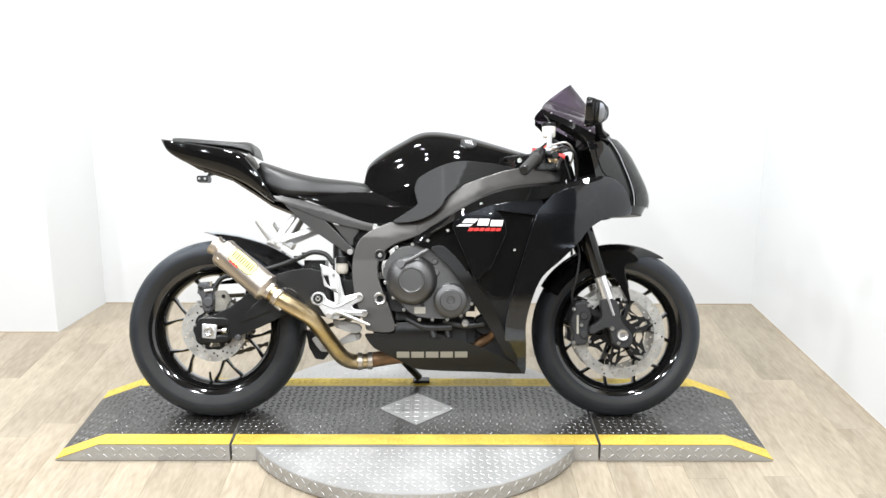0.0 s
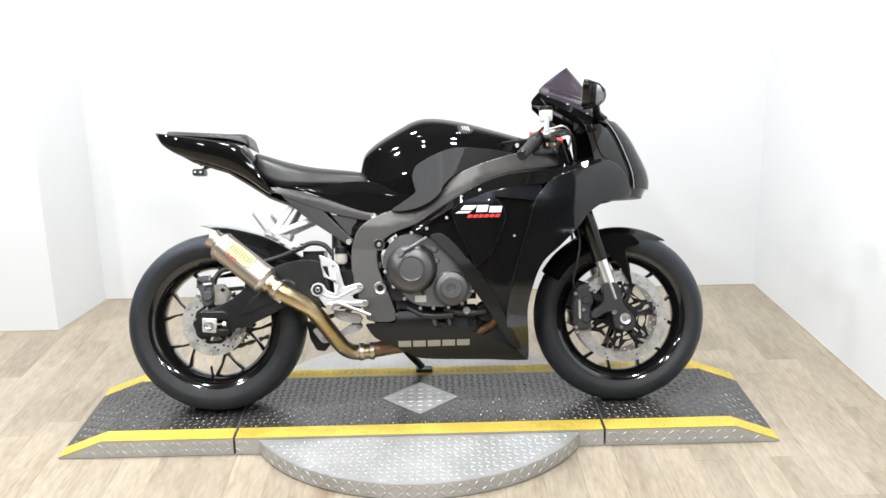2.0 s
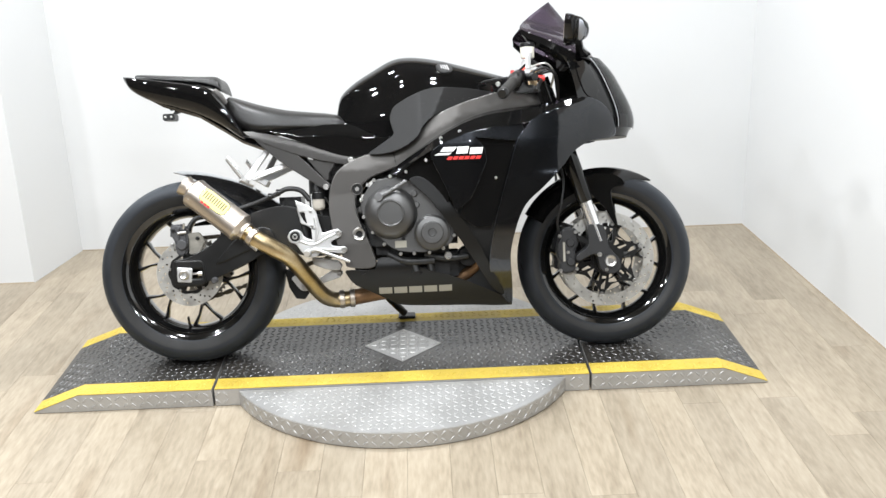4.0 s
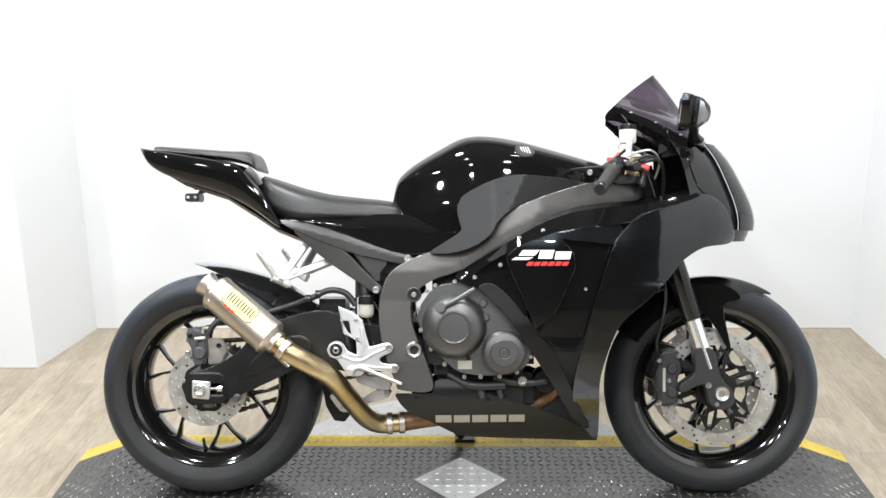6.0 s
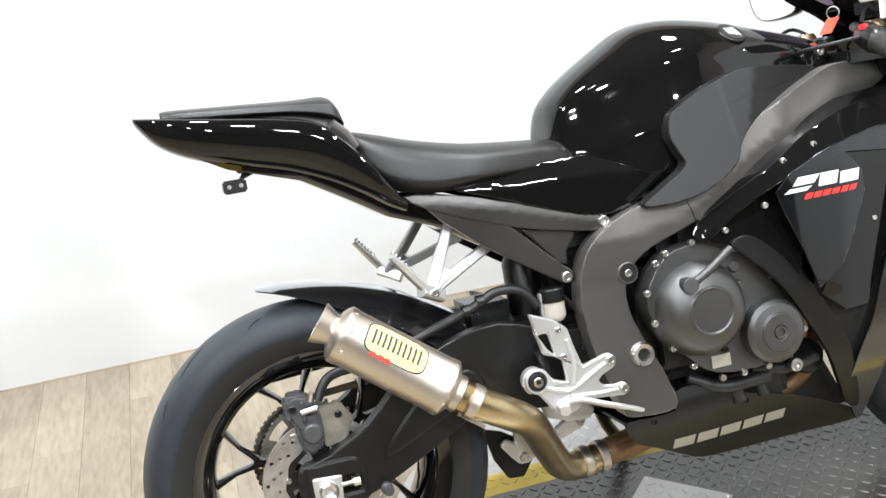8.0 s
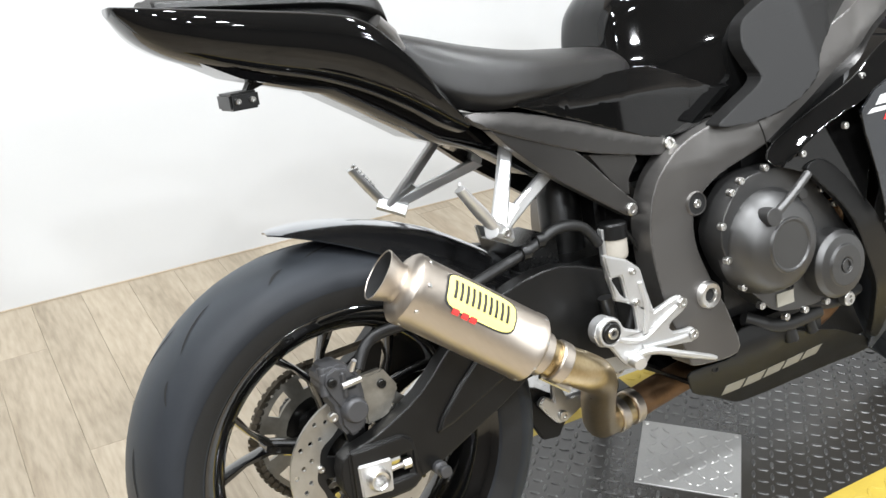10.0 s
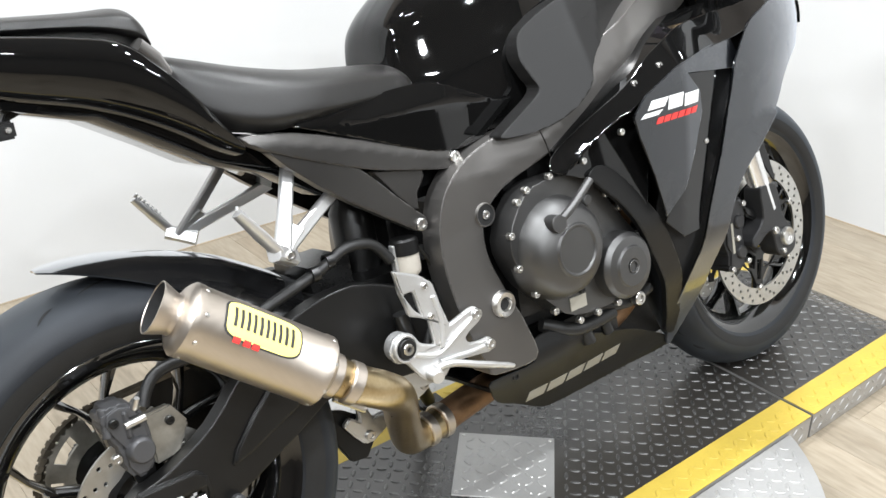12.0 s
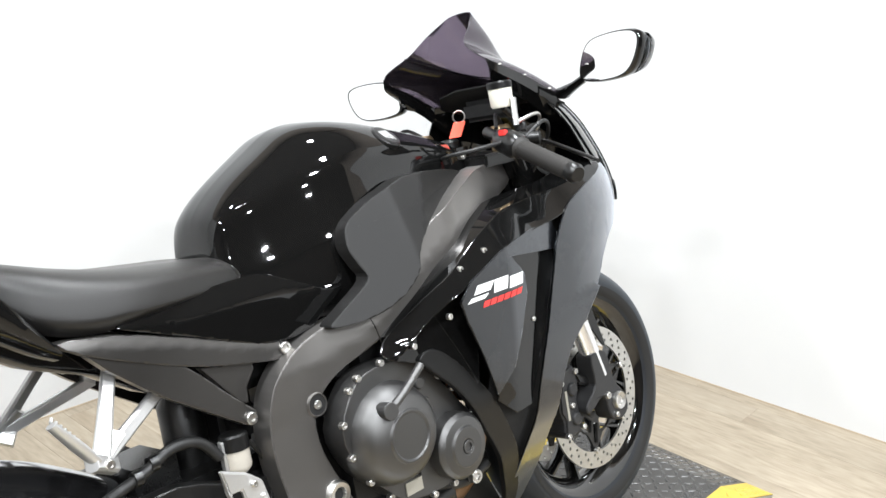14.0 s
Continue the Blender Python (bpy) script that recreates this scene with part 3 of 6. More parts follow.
# diamond cover plate in the middle with four corner screws
bm = bmesh.new()
d = DIAMOND
ring_faces(bm, [[(x, y, H + h) for x, y in ((d * f, 0), (0, d * f), (-d * f, 0), (0, -d * f))] for f, h in ((1.0, 0.001), (1.0, 0.0032), (0.992, 0.0042))])
cover = part("cover_plate", bm, SILVER, table, "square bare tread-plate hatch set diagonally", smooth=False)
st = part("cover_studs", lozenges(stud_grid(lambda x, y: abs(x) + abs(y) < DIAMOND - 0.02, -d, d, -d, d, 0.024, math.pi / 4), H + 0.0042, high=0.0020), SILVER, cover, angle=20)
tagged(st, kind="stuff")
for x, y in ((0.122, 0), (-0.122, 0), (0, 0.122), (0, -0.122)):
    o = part("screw", turned([(0, 0.002), (0.003, 0.0016), (0.0042, 0)], (0, 0, 0), "z", 10), BOLT, cover)
    o.location = (x, y, H + 0.0042)

# ---- the floor of planks ----
floor = tagged(part("floor", block(-4.35, 4.65, -6.45, 1.5, -0.08, -0.004), SLAB, None, "light oak vinyl plank floor", smooth=False), "light oak vinyl plank floor", "floor", kind="structure")


# ---- the motorcycle, leaning on its side stand ----
bike = new("motorcycle")
bike.matrix_world = pose(0, -0.054, H + 0.001, -15.5)
tagged(bike, "gloss black sport motorcycle with a titanium silencer on a side stand", "motorcycle")
bolt_meshes = {}


def bolt(parent, x, y, z, r=0.007, material=None, side=-1, h=0.006):
    """A socket-head bolt facing outwards."""
    material = material or BOLT
    key = (r, material.name, h)
    if key not in bolt_meshes:
        bm = turned([(0, h - 0.35 * r), (0.45 * r, h - 0.35 * r), (0.5 * r, h), (0.85 * r, h), (r, h - 0.18 * r), (r, -0.004), (0, -0.004)], (0, 0, 0), "y", 12)
        ob = part("bolt", bm, material, parent)
        bolt_meshes[key] = ob.data
    else:
        ob = new("bolt", bolt_meshes[key])
        ob.parent = parent
    ob.location = (x, y, z)
    ob.scale = (1, side, 1)
    return ob


RX, RZ = -0.697, 0.308
FX, FZ, FR = 0.7035, 0.298, 0.298


def tyre_profile(half):
    whole = half + [(r, -y) for r, y in half[-2::-1]]
    return curve_through(whole, 3)


def wheel(name, cx, cz, prof, lip, barrel, turn, hub_half, label, spread=16.0):
    """A cast wheel: rim with hub, six forked slim spokes, a tyre with grooves."""
    w = lip
    ring = [(0.226, -w), (0.229, -w + 0.002), (0.229, -w + 0.006), (0.214, -w + 0.014), (0.200, -w + 0.030), (barrel, -0.012), (barrel, 0.012)]
    ring += [(r, -y) for r, y in ring[4::-1]]
    ring += [(0.217, w - 0.003), (0.205, w - 0.012), (0.191, w - 0.031), (barrel - 0.007, 0.012), (barrel - 0.007, -0.012), (0.191, -w + 0.031), (0.205, -w + 0.012), (0.217, -w + 0.003)]
    bm = turned(ring, (cx, 0, cz), "y", 72, closed=True)
    turned([(0, -hub_half), (0.030, -hub_half), (0.034, -hub_half + 0.004), (0.036, -0.05), (0.048, -0.03), (0.050, 0.03), (0.036, 0.05), (0.034, hub_half), (0, hub_half)], (cx, 0, cz), "y", 32, bm=bm)
    rim = part(name, bm, RIM, bike, label)
    tyre = part("tyre", turned(tyre_profile(prof), (cx, 0, cz), "y", 96, cap=False), RUBBER, rim, "black rubber tyre with sparse grooves")
    for s in (-1, 1):
        band = [(r, -s * (abs(y) + 0.0009)) for r, y in tyre_profile(prof) if y < 0 and 0.226 < r < prof[-1][0] - 0.045]
        part("sidewall", turned(band, (cx, 0, cz), "y", 96, cap=False), SIDEWALL, tyre, "matte black tyre sidewall")
    for k in range(6):
        bm = bmesh.new()
        mid = radians(turn + 60 * k)
        for s in (-1, 0, 1):
            a_out = mid + s * radians(spread)
            run = ((0.112, mid + s * 0.03), (0.15, mid * 0.45 + a_out * 0.55), (barrel + 0.004, a_out)) if s else ((0.036, mid), (0.075, mid), (0.122, mid))
            p = [Vector((cx + r * math.cos(a), 0, cz + r * math.sin(a))) for r, a in run]
            rings = []
            for i, q in enumerate(p):
                d = (p[min(i + 1, 2)] - p[max(i - 1, 0)]).normalized()
                t = Vector((-d.z, 0, d.x))
                hw, hd = ((0.0058, 0.016), (0.0044, 0.014), (0.0078, 0.019))[i] if s else ((0.016, 0.030), (0.0105, 0.022), (0.0095, 0.016))[i]
                rings.append([q + t * hw * u + Vector((0, hd * v, 0)) for u, v in ((-1, -0.55), (-0.45, -1), (0.45, -1), (1, -0.55), (1, 0.55), (0.45, 1), (-0.45, 1), (-1, 0.55))])
            ring_faces(bm, rings)
        part("spoke", bm, RIM, rim, "forked gloss black spoke")
    # near-black ribbons on the tread paint the shade of its curved grooves
    half = sorted([(abs(y), r) for r, y in tyre_profile(prof) if r > prof[-1][0] * 0.88 and y <= 0])

    def tread(u, y):
        r = float(np.interp(abs(y), [q[0] for q in half], [q[1] for q in half]))
        return Vector((cx + (r + 0.0006) * math.cos(u), y, cz + (r + 0.0006) * math.sin(u)))

    wid = half[-1][0]
    for k in range(9):
        for s in (-1, 1):
            for (u0, u1, y0, y1) in ((0.0, 0.24, 0.22, 0.52), (0.36, 0.46, 0.58, 0.76)):
                base = 2 * math.pi * k / 9 + (0.17 if s > 0 else 0)
                rows = []
                for j in range(9):
                    f = j / 8
                    u = base + u0 + (u1 - u0) * f
                    y = s * wid * (y0 + (y1 - y0) * f ** 1.7)
                    g = 0.0022 * (1 - (2 * f - 1) ** 4) + 0.0003
                    rows.append([tread(u, y - g), tread(u, y + g)])
                bm2 = bmesh.new()
                ring_faces(bm2, rows, False)
                part("groove_shade", bm2, SHADE_MATTE, rim)
    return rim


rear_half = [(0.219, -0.072), (0.226, -0.079), (0.240, -0.087), (0.258, -0.0935), (0.275, -0.091), (0.290, -0.077), (0.3005, -0.054), (0.3063, -0.027), (0.308, 0.0)]
front_half = [(0.219, -0.045), (0.226, -0.051), (0.240, -0.058), (0.256, -0.060), (0.271, -0.0545), (0.284, -0.041), (0.2935, -0.022), (0.298, 0.0)]
rear = wheel("rear_wheel", RX, RZ, rear_half, 0.080, 0.190, 101.5, 0.095, "gloss black cast rear wheel")
front = wheel("front_wheel", FX, FZ, front_half, 0.050, 0.194, 64.4, 0.075, "gloss black cast front wheel")


def disc(parent, cx, cz, y, outer, inner, rows, count, t=0.005, lobes=0):
    """A drilled brake disc."""
    def edge(r, n, wave):
        return [(cx + (r + wave * math.cos(10 * 2 * math.pi * k / n)) * math.cos(2 * math.pi * k / n), cz + (r + wave * math.cos(10 * 2 * math.pi * k / n)) * math.sin(2 * math.pi * k / n)) for k in range(n)]
    holes = [edge(inner, 60, lobes)]
    for j, r in enumerate(rows):
        for k in range(count):
            a = 2 * math.pi * (k + j / len(rows)) / count
            holes.append(circle(cx + r * math.cos(a), cz + r * math.sin(a), 0.0038, 7))
    return part("brake_disc", plate(edge(outer, 90, 0), y - t / 2, y + t / 2, 0, holes), STEEL, parent, "drilled steel brake disc", angle=30)


disc(rear, RX, RZ, -0.082, 0.110, 0.070, (0.081, 0.091, 0.101), 16, lobes=0.002)
windows = []
for k in range(5):
    a = 2 * math.pi * k / 5 + 0.4 + math.pi / 5
    windows.append([(RX + r * math.cos(b), RZ + r * math.sin(b)) for r, b in [(0.060, a - 0.36 + 0.72 * i / 5) for i in range(6)] + [(0.042, a + 0.30 - 0.60 * i / 5) for i in range(6)]])
part("disc_carrier", plate(circle(RX, RZ, 0.072, 40), -0.084, -0.076, 0.001, windows), DARK, rear, "black disc carrier with five windows")
for k in range(5):
    a = 2 * math.pi * k / 5 + 0.4
    bolt(rear, RX + 0.066 * math.cos(a), -0.083, RZ + 0.066 * math.sin(a), 0.005)
# sprocket and chain on the far side
teeth = []
for k in range(43 * 4):
    a = 2 * math.pi * k / (43 * 4)
    teeth.append((RX + (0.108 if k % 4 < 2 else 0.1) * math.cos(a), RZ + (0.108 if k % 4 < 2 else 0.1) * math.sin(a)))
slots = [[(RX + r * math.cos(b), RZ + r * math.sin(b)) for r, b in [(0.0925, a - 0.24 + 0.48 * i / 5) for i in range(6)] + [(0.074, a + 0.22 - 0.44 * i / 5) for i in range(6)]] for a in (2 * math.pi * k / 8 for k in range(8))]
part("sprocket", plate(teeth, 0.078, 0.084, 0, slots + [circle(RX, RZ, 0.058, 24)]), BRACKET, rear, "steel chain sprocket", angle=30)
part("valve_stem", tube([(RX - 0.02, -0.02, RZ - 0.19), (RX - 0.02, -0.045, RZ - 0.172), (RX - 0.018, -0.062, RZ - 0.15)], [0.005, 0.0045, 0.0042], 8), HOSE, rear)

chain_path = []
for k in range(60):
    a = math.pi / 2 + math.pi * k / 59
    chain_path.append((RX + 0.108 * math.cos(a), 0.081, RZ + 0.108 * math.sin(a)))
chain_path += [(-0.694 + 0.55 * f, 0.081, 0.198 + 0.165 * f) for f in np.linspace(0.03, 1, 34)]
bm = bmesh.new()
for i, (p, q) in enumerate(zip(chain_path, chain_path[1:])):
    w = 0.0065 if i % 2 else 0.0095
    tube([Vector(p).lerp(Vector(q), -0.15), Vector(p).lerp(Vector(q), 1.15)], w, 6, bm, flat=0.8)
part("drive_chain", bm, CHAIN, bike, "oily steel drive chain")
part("chain_upper_run", tube([(RX, 0.081, RZ + 0.108), (-0.14, 0.081, 0.45)], 0.0075, 6), CHAIN, bike)

# front discs, floating on carrier arms
for s in (-1, 1):
    disc(front, FX, FZ, s * 0.066, 0.158, 0.122, (0.130, 0.140, 0.150), 24)
    star, gaps = [], []
    for k in range(6):
        a = radians(20 + 60 * k)
        star += [(FX + r * math.cos(a + b), FZ + r * math.sin(a + b)) for r, b in ((0.088, -0.33), (0.112, -0.085), (0.125, -0.06), (0.125, 0.06), (0.112, 0.085), (0.088, 0.33))]
        gaps.append([(FX + r * math.cos(a + b), FZ + r * math.sin(a + b)) for r, b in ((0.060, -0.13), (0.104, -0.055), (0.104, 0.055), (0.060, 0.13))])
        gaps.append([(FX + r * math.cos(a + b + math.pi / 6), FZ + r * math.sin(a + b + math.pi / 6)) for r, b in ((0.054, -0.25), (0.080, -0.31), (0.084, 0.0), (0.080, 0.31), (0.054, 0.25))])
        bolt(front, FX + 0.120 * math.cos(a), s * 0.069, FZ + 0.120 * math.sin(a), 0.0075, side=s, h=0.003)
    part("disc_carrier", plate(star, s * 0.062 - 0.003, s * 0.062 + 0.003, 0.001, gaps), DARK, front, "black six-armed disc carrier")
    part("disc_hub_ring", turned([(0.03, s * 0.058), (0.046, s * 0.058), (0.046, s * 0.068), (0.03, s * 0.068)], (FX, 0, FZ), "y", 32, closed=True), DARK, front)

# ---- front fork, fender, calipers ----
def fork_x(z):
    return 0.628 - 0.335 * (z - 0.50)


for s in (-1, 1):
    y = s * 0.108
    leg = part("fork_outer_tube", turned([(0.0, 0.0), (0.024, 0.0), (0.027, 0.004), (0.027, 0.10), (0.0285, 0.105), (0.0285, 0.17), (0.027, 0.18), (0.027, 0.43), (0, 0.43)], (0, 0, 0), "z", 24), GLOSS, bike, "black upside-down fork tube")
    leg.matrix_basis = Matrix.Translation((fork_x(0.495), y, 0.495)) @ Matrix.Rotation(math.atan(-0.335), 4, "Y")
    part("fork_chrome_tube", turned([(0, -0.14), (0.0215, -0.14), (0.0215, 0.01), (0, 0.01)], (0, 0, 0), "z", 24), CHROME, leg, "polished chrome fork slider")
    foot = [(fork_x(0.41) - 0.026, 0.415), (fork_x(0.41) + 0.026, 0.412), (0.70, 0.345), (0.735, 0.30), (0.735, 0.265), (0.705, 0.252), (0.672, 0.268), (0.655, 0.32), (0.600, 0.298), (0.592, 0.318), (0.632, 0.352)]
    fo = part("fork_foot", plate(curve_through(foot, 3, True), y - 0.021, y + 0.021, 0.006), FOOT, bike, "black cast fork foot")
    part("axle_nut", turned([(0, s * 0.024), (0.009, s * 0.024), (0.011, s * 0.028), (0.018, s * 0.030), (0.020, s * 0.026), (0.020, 0), (0, 0)], (0.7035, y, FZ - 0.002), "y", 20), BOLT, fo)
    bolt(fo, 0.668, s * 0.129, 0.318, 0.008, side=s)
    bolt(fo, 0.690, s * 0.129, 0.268, 0.006, side=s)
    # radial caliper
    body = [(0.545, 0.405), (0.588, 0.412), (0.604, 0.392), (0.600, 0.350), (0.590, 0.335), (0.594, 0.300), (0.588, 0.262), (0.548, 0.256), (0.536, 0.272), (0.541, 0.30), (0.530, 0.318), (0.533, 0.355), (0.543, 0.37)]
    ca = part("front_caliper", plate(body, s * 0.045, s * 0.108, 0.005), FOOT, bike, "black radial brake caliper")
    for z in (0.296, 0.36):
        part("piston_cap", turned([(0, s * 0.114), (0.012, s * 0.114), (0.0145, s * 0.111), (0.015, s * 0.1), (0, s * 0.1)], (0.575, 0, z), "y", 20), FOOT, ca)
    for x, z in ((0.592, 0.395), (0.594, 0.272), (0.54, 0.268), (0.54, 0.383), (0.566, 0.328)):
        bolt(ca, x, s * 0.109, z, 0.0062, side=s)
    part("marque_bar", block(0.550, 0.557, *sorted((s * 0.1075, s * 0.1088)), 0.298, 0.362), SILVER_DECAL, ca)
    part("caliper_bracket", plate([(0.59, 0.39), (0.655, 0.36), (0.665, 0.33), (0.60, 0.365)], s * 0.088, s * 0.112, 0.004), DARK, ca)
    hose = curve_through([(0.545, s * 0.085, 0.39), (0.535, s * 0.10, 0.43), (0.55, s * 0.11, 0.50), (0.56, s * 0.09, 0.58), (0.53, s * 0.06, 0.68)], 6)
    part("brake_hose", tube(hose, 0.0045, 8), HOSE, bike)
# front fender: a saddle over the tyre
def fender_rows():
    rows = []
    for f in np.linspace(0, 1, 30):
        a = radians(57 + 92 * f)
        hw = 0.006 + 0.066 * math.sin(min(1.0, f / 0.36) * math.pi / 2) ** 0.9
        drop = ramp_between(f, (0.0, 0.004), (0.10, 0.024), (0.25, 0.050), (0.45, 0.062), (1.0, 0.060), soft=0.01)
        row = []
        for j in range(17):
            u = -1 + 2 * j / 16
            r = FR + 0.0125 - drop * abs(u) ** 3.0
            row.append((FX + r * math.cos(a), hw * math.copysign(abs(u) ** 0.75, u), FZ + r * math.sin(a)))
        rows.append(row)
    return rows


fender = part("front_fender", thick(loft(fender_rows(), False), 0.003), GLOSS, bike, "gloss black front fender", angle=50)
for s in (-1, 1):
    side = [(0.606, 0.562), (0.650, 0.582), (0.700, 0.588), (0.745, 0.578), (0.770, 0.549), (0.728, 0.535), (0.7226, 0.505), (0.730, 0.461), (0.738, 0.413), (0.7266, 0.416), (0.7015, 0.463), (0.676, 0.4965), (0.648, 0.523), (0.615, 0.545)]
    part("fender_side", panel(side, lambda x, z: 0.0735 + 0.02 * max(0.0, 0.55 - z) / 0.15 - 0.25 * max(0.0, z - 0.56), s, 0.004, 0.02, 3), GLOSS, fender)

# ---- swingarm, hugger, rear caliper ----
arm = [(-0.742, 0.345), (-0.742, 0.285), (-0.69, 0.270), (-0.61, 0.286), (-0.485, 0.342), (-0.41, 0.372), (-0.26, 0.350), (-0.13, 0.375), (-0.095, 0.42), (-0.13, 0.465), (-0.25, 0.485), (-0.36, 0.52), (-0.46, 0.505), (-0.545, 0.462), (-0.615, 0.400), (-0.69, 0.362)]
slot = [(-0.715, 0.323), (-0.715, 0.293), (-0.645, 0.293), (-0.645, 0.323)]
for s in (-1, 1):
    y0, y1 = sorted((s * 0.100, s * 0.128))
    sw = part("swingarm", plate(curve_through(arm, 3, True), y0, y1, 0.007, [slot]), ARM, bike, "black cast swingarm")
    rib = [(-0.60, 0.335), (-0.47, 0.385), (-0.40, 0.41), (-0.43, 0.455), (-0.52, 0.425)]
    part("arm_rib", plate(curve_through(rib, 3, True), s * 0.126, s * 0.134, 0.003), ARM, sw)
    rim_o = [(-0.735, 0.355), (-0.652, 0.354), (-0.637, 0.342), (-0.630, 0.281), (-0.648, 0.267), (-0.724, 0.266), (-0.738, 0.277)]
    part("arm_end", plate(rim_o, *sorted((s * 0.120, s * 0.1335)), 0.004, [slot]), ARM, sw)
    part("paddock_spool", turned([(0, s * 0.152), (0.0085, s * 0.152), (0.0095, s * 0.149), (0.006, s * 0.146), (0.006, s * 0.138), (0.0105, s * 0.136), (0.0105, s * 0.120), (0, s * 0.120)], (-0.604, 0, 0.285), "y", 18), CALIPER, sw, "small stand spool")
    part("axle_block", plate([(-0.726, 0.332), (-0.726, 0.284), (-0.680, 0.280), (-0.676, 0.328)], s * 0.125, s * 0.137, 0.002), ALU, sw, "aluminium chain adjuster block")
    part("axle_nut", turned([(0.007, s * 0.134), (0.009, s * 0.148), (0.013, s * 0.150), (0.0165, s * 0.146), (0.0165, s * 0.134)], (-0.702, 0, 0.307), "y", 6 * 4), BOLT, sw)
    part("adjuster_screw", tube([(-0.68, s * 0.128, 0.308), (-0.652, s * 0.128, 0.309)], 0.0042, 8), BOLT, sw)
    part("adjuster_nut", turned([(0, -0.006), (0.008, -0.006), (0.008, 0.006), (0, 0.006)], (-0.652, s * 0.128, 0.309), "x", 6), BOLT, sw)
bm = block(-0.43, -0.11, -0.102, 0.102, 0.375, 0.505, 0.02)
part("swingarm_bridge", bm, MATTE, bike, "black cast swingarm cross member")
bm = soften(block(-0.445, -0.262, -0.118, 0.10, 0.385, 0.548), 0.055, 5)
part("shock_shroud", bm, SATIN, bike, "black plastic mud shroud")
hug = [(-0.752, 0.648, 0.010, 0.002), (-0.735, 0.650, 0.030, 0.006), (-0.70, 0.650, 0.052, 0.015), (-0.645, 0.643, 0.074, 0.028), (-0.58, 0.626, 0.086, 0.042), (-0.51, 0.600, 0.092, 0.055), (-0.45, 0.566, 0.095, 0.065), (-0.395, 0.530, 0.096, 0.070)]
hug = curve_through(hug, 4)
rows = [[(x - 0.35 * d * abs(u) ** 2, hw * u, z - d * abs(u) ** 2.4) for u in np.linspace(-1, 1, 15)] for x, z, hw, d in hug]
hugger = part("rear_hugger", thick(loft(rows, False), 0.003), HUGGER, bike, "gloss black rear tyre hugger", angle=50)
fin = [(-0.765, 0.455), (-0.64, 0.485), (-0.52, 0.475), (-0.52, 0.455), (-0.64, 0.462)]
part("chain_guard", plate(fin, 0.098, 0.104, 0.001), MATTE, bike, "black plastic chain guard")
cal = [(-0.744, 0.468), (-0.726, 0.474), (-0.706, 0.468), (-0.694, 0.452), (-0.690, 0.425), (-0.690, 0.385), (-0.702, 0.368), (-0.722, 0.366), (-0.733, 0.386), (-0.732, 0.412), (-0.742, 0.430), (-0.750, 0.450)]
rcal = part("rear_caliper", plate(cal, -0.116, -0.062, 0.006), CALIPER, bike, "grey cast rear brake caliper")
part("piston_cap", turned([(0, -0.128), (0.0145, -0.128), (0.0165, -0.126), (0.0175, -0.122), (0.0195, -0.112), (0, -0.108)], (-0.709, 0, 0.405), "y", 28), CALIPER, rcal)
# a raised near-black block paints the shade of the opening in the caliper
part("caliper_slot_shade", block(-0.716, -0.699, -0.1175, -0.10, 0.432, 0.455, 0.003), SHADE_MATTE, rcal)
part("pad_pin", tube([(-0.722, -0.119, 0.443), (-0.694, -0.119, 0.446)], 0.005, 10), BOLT, rcal)
part("caliper_bracket", plate([(-0.692, 0.442), (-0.654, 0.444), (-0.634, 0.412), (-0.655, 0.375), (-0.690, 0.37)], -0.104, -0.09, 0.003), BRACKET, rcal, "dull bare-metal caliper bracket")
part("slide_pin", tube([(-0.738, -0.100, 0.470), (-0.742, -0.106, 0.432)], [0.0085, 0.0075], 12), CALIPER, rcal)
part("bleed_nipple", tube([(-0.703, -0.112, 0.460), (-0.699, -0.120, 0.474)], [0.0055, 0.0038], 10), BOLT, rcal)
part("pad_spring", block(-0.722, -0.714, -0.1195, -0.114, 0.424, 0.462, 0.002), CALIPER, rcal)
for x, z in ((-0.742, 0.405), (-0.735, 0.452), (-0.66, 0.424)):
    bolt(rcal, x, -0.117 if x < -0.69 else -0.104, z, 0.0065, DARK if z > 0.42 else BOLT)
part("rear_brake_hose", tube(curve_through([(-0.69, -0.105, 0.455), (-0.66, -0.10, 0.49), (-0.58, -0.105, 0.50), (-0.47, -0.105, 0.53), (-0.40, -0.118, 0.555), (-0.355, -0.122, 0.575), (-0.31, -0.122, 0.568), (-0.282, -0.123, 0.535)], 6), 0.0085, 10), HOSE, bike, "black rubber brake hose")
for x, z in ((-0.412, 0.552), (-0.385, 0.564)):
    part("hose_clip", turned([(0.0085, -0.006), (0.0115, -0.006), (0.0115, 0.006), (0.0085, 0.006)], (x, -0.119, z), "x", 14, closed=True), DARK, bike)

# ---- engine ----
engine = part("engine_block", block(-0.10, 0.20, -0.152, 0.152, 0.345, 0.56, 0.03), BLOCK, bike, "dark cast engine block")
bm = block(-0.04, 0.26, -0.15, 0.15, 0.55, 0.70, 0.03)
part("cylinder_head", bm, BLOCK, engine)
bm = block(-0.02, 0.20, -0.13, 0.13, 0.235, 0.36, 0.03)
part("oil_sump", bm, BLOCK, engine)
# added dark block and side sheets that fill see-through gaps around the engine
part("engine_gap_block", block(-0.105, 0.12, -0.12, 0.12, 0.575, 0.70, 0.03), BLOCK, engine)
gap_outline = [(-0.07, 0.345), (0.20, 0.345), (0.30, 0.30), (0.345, 0.20), (0.20, 0.195), (0.0, 0.215)]
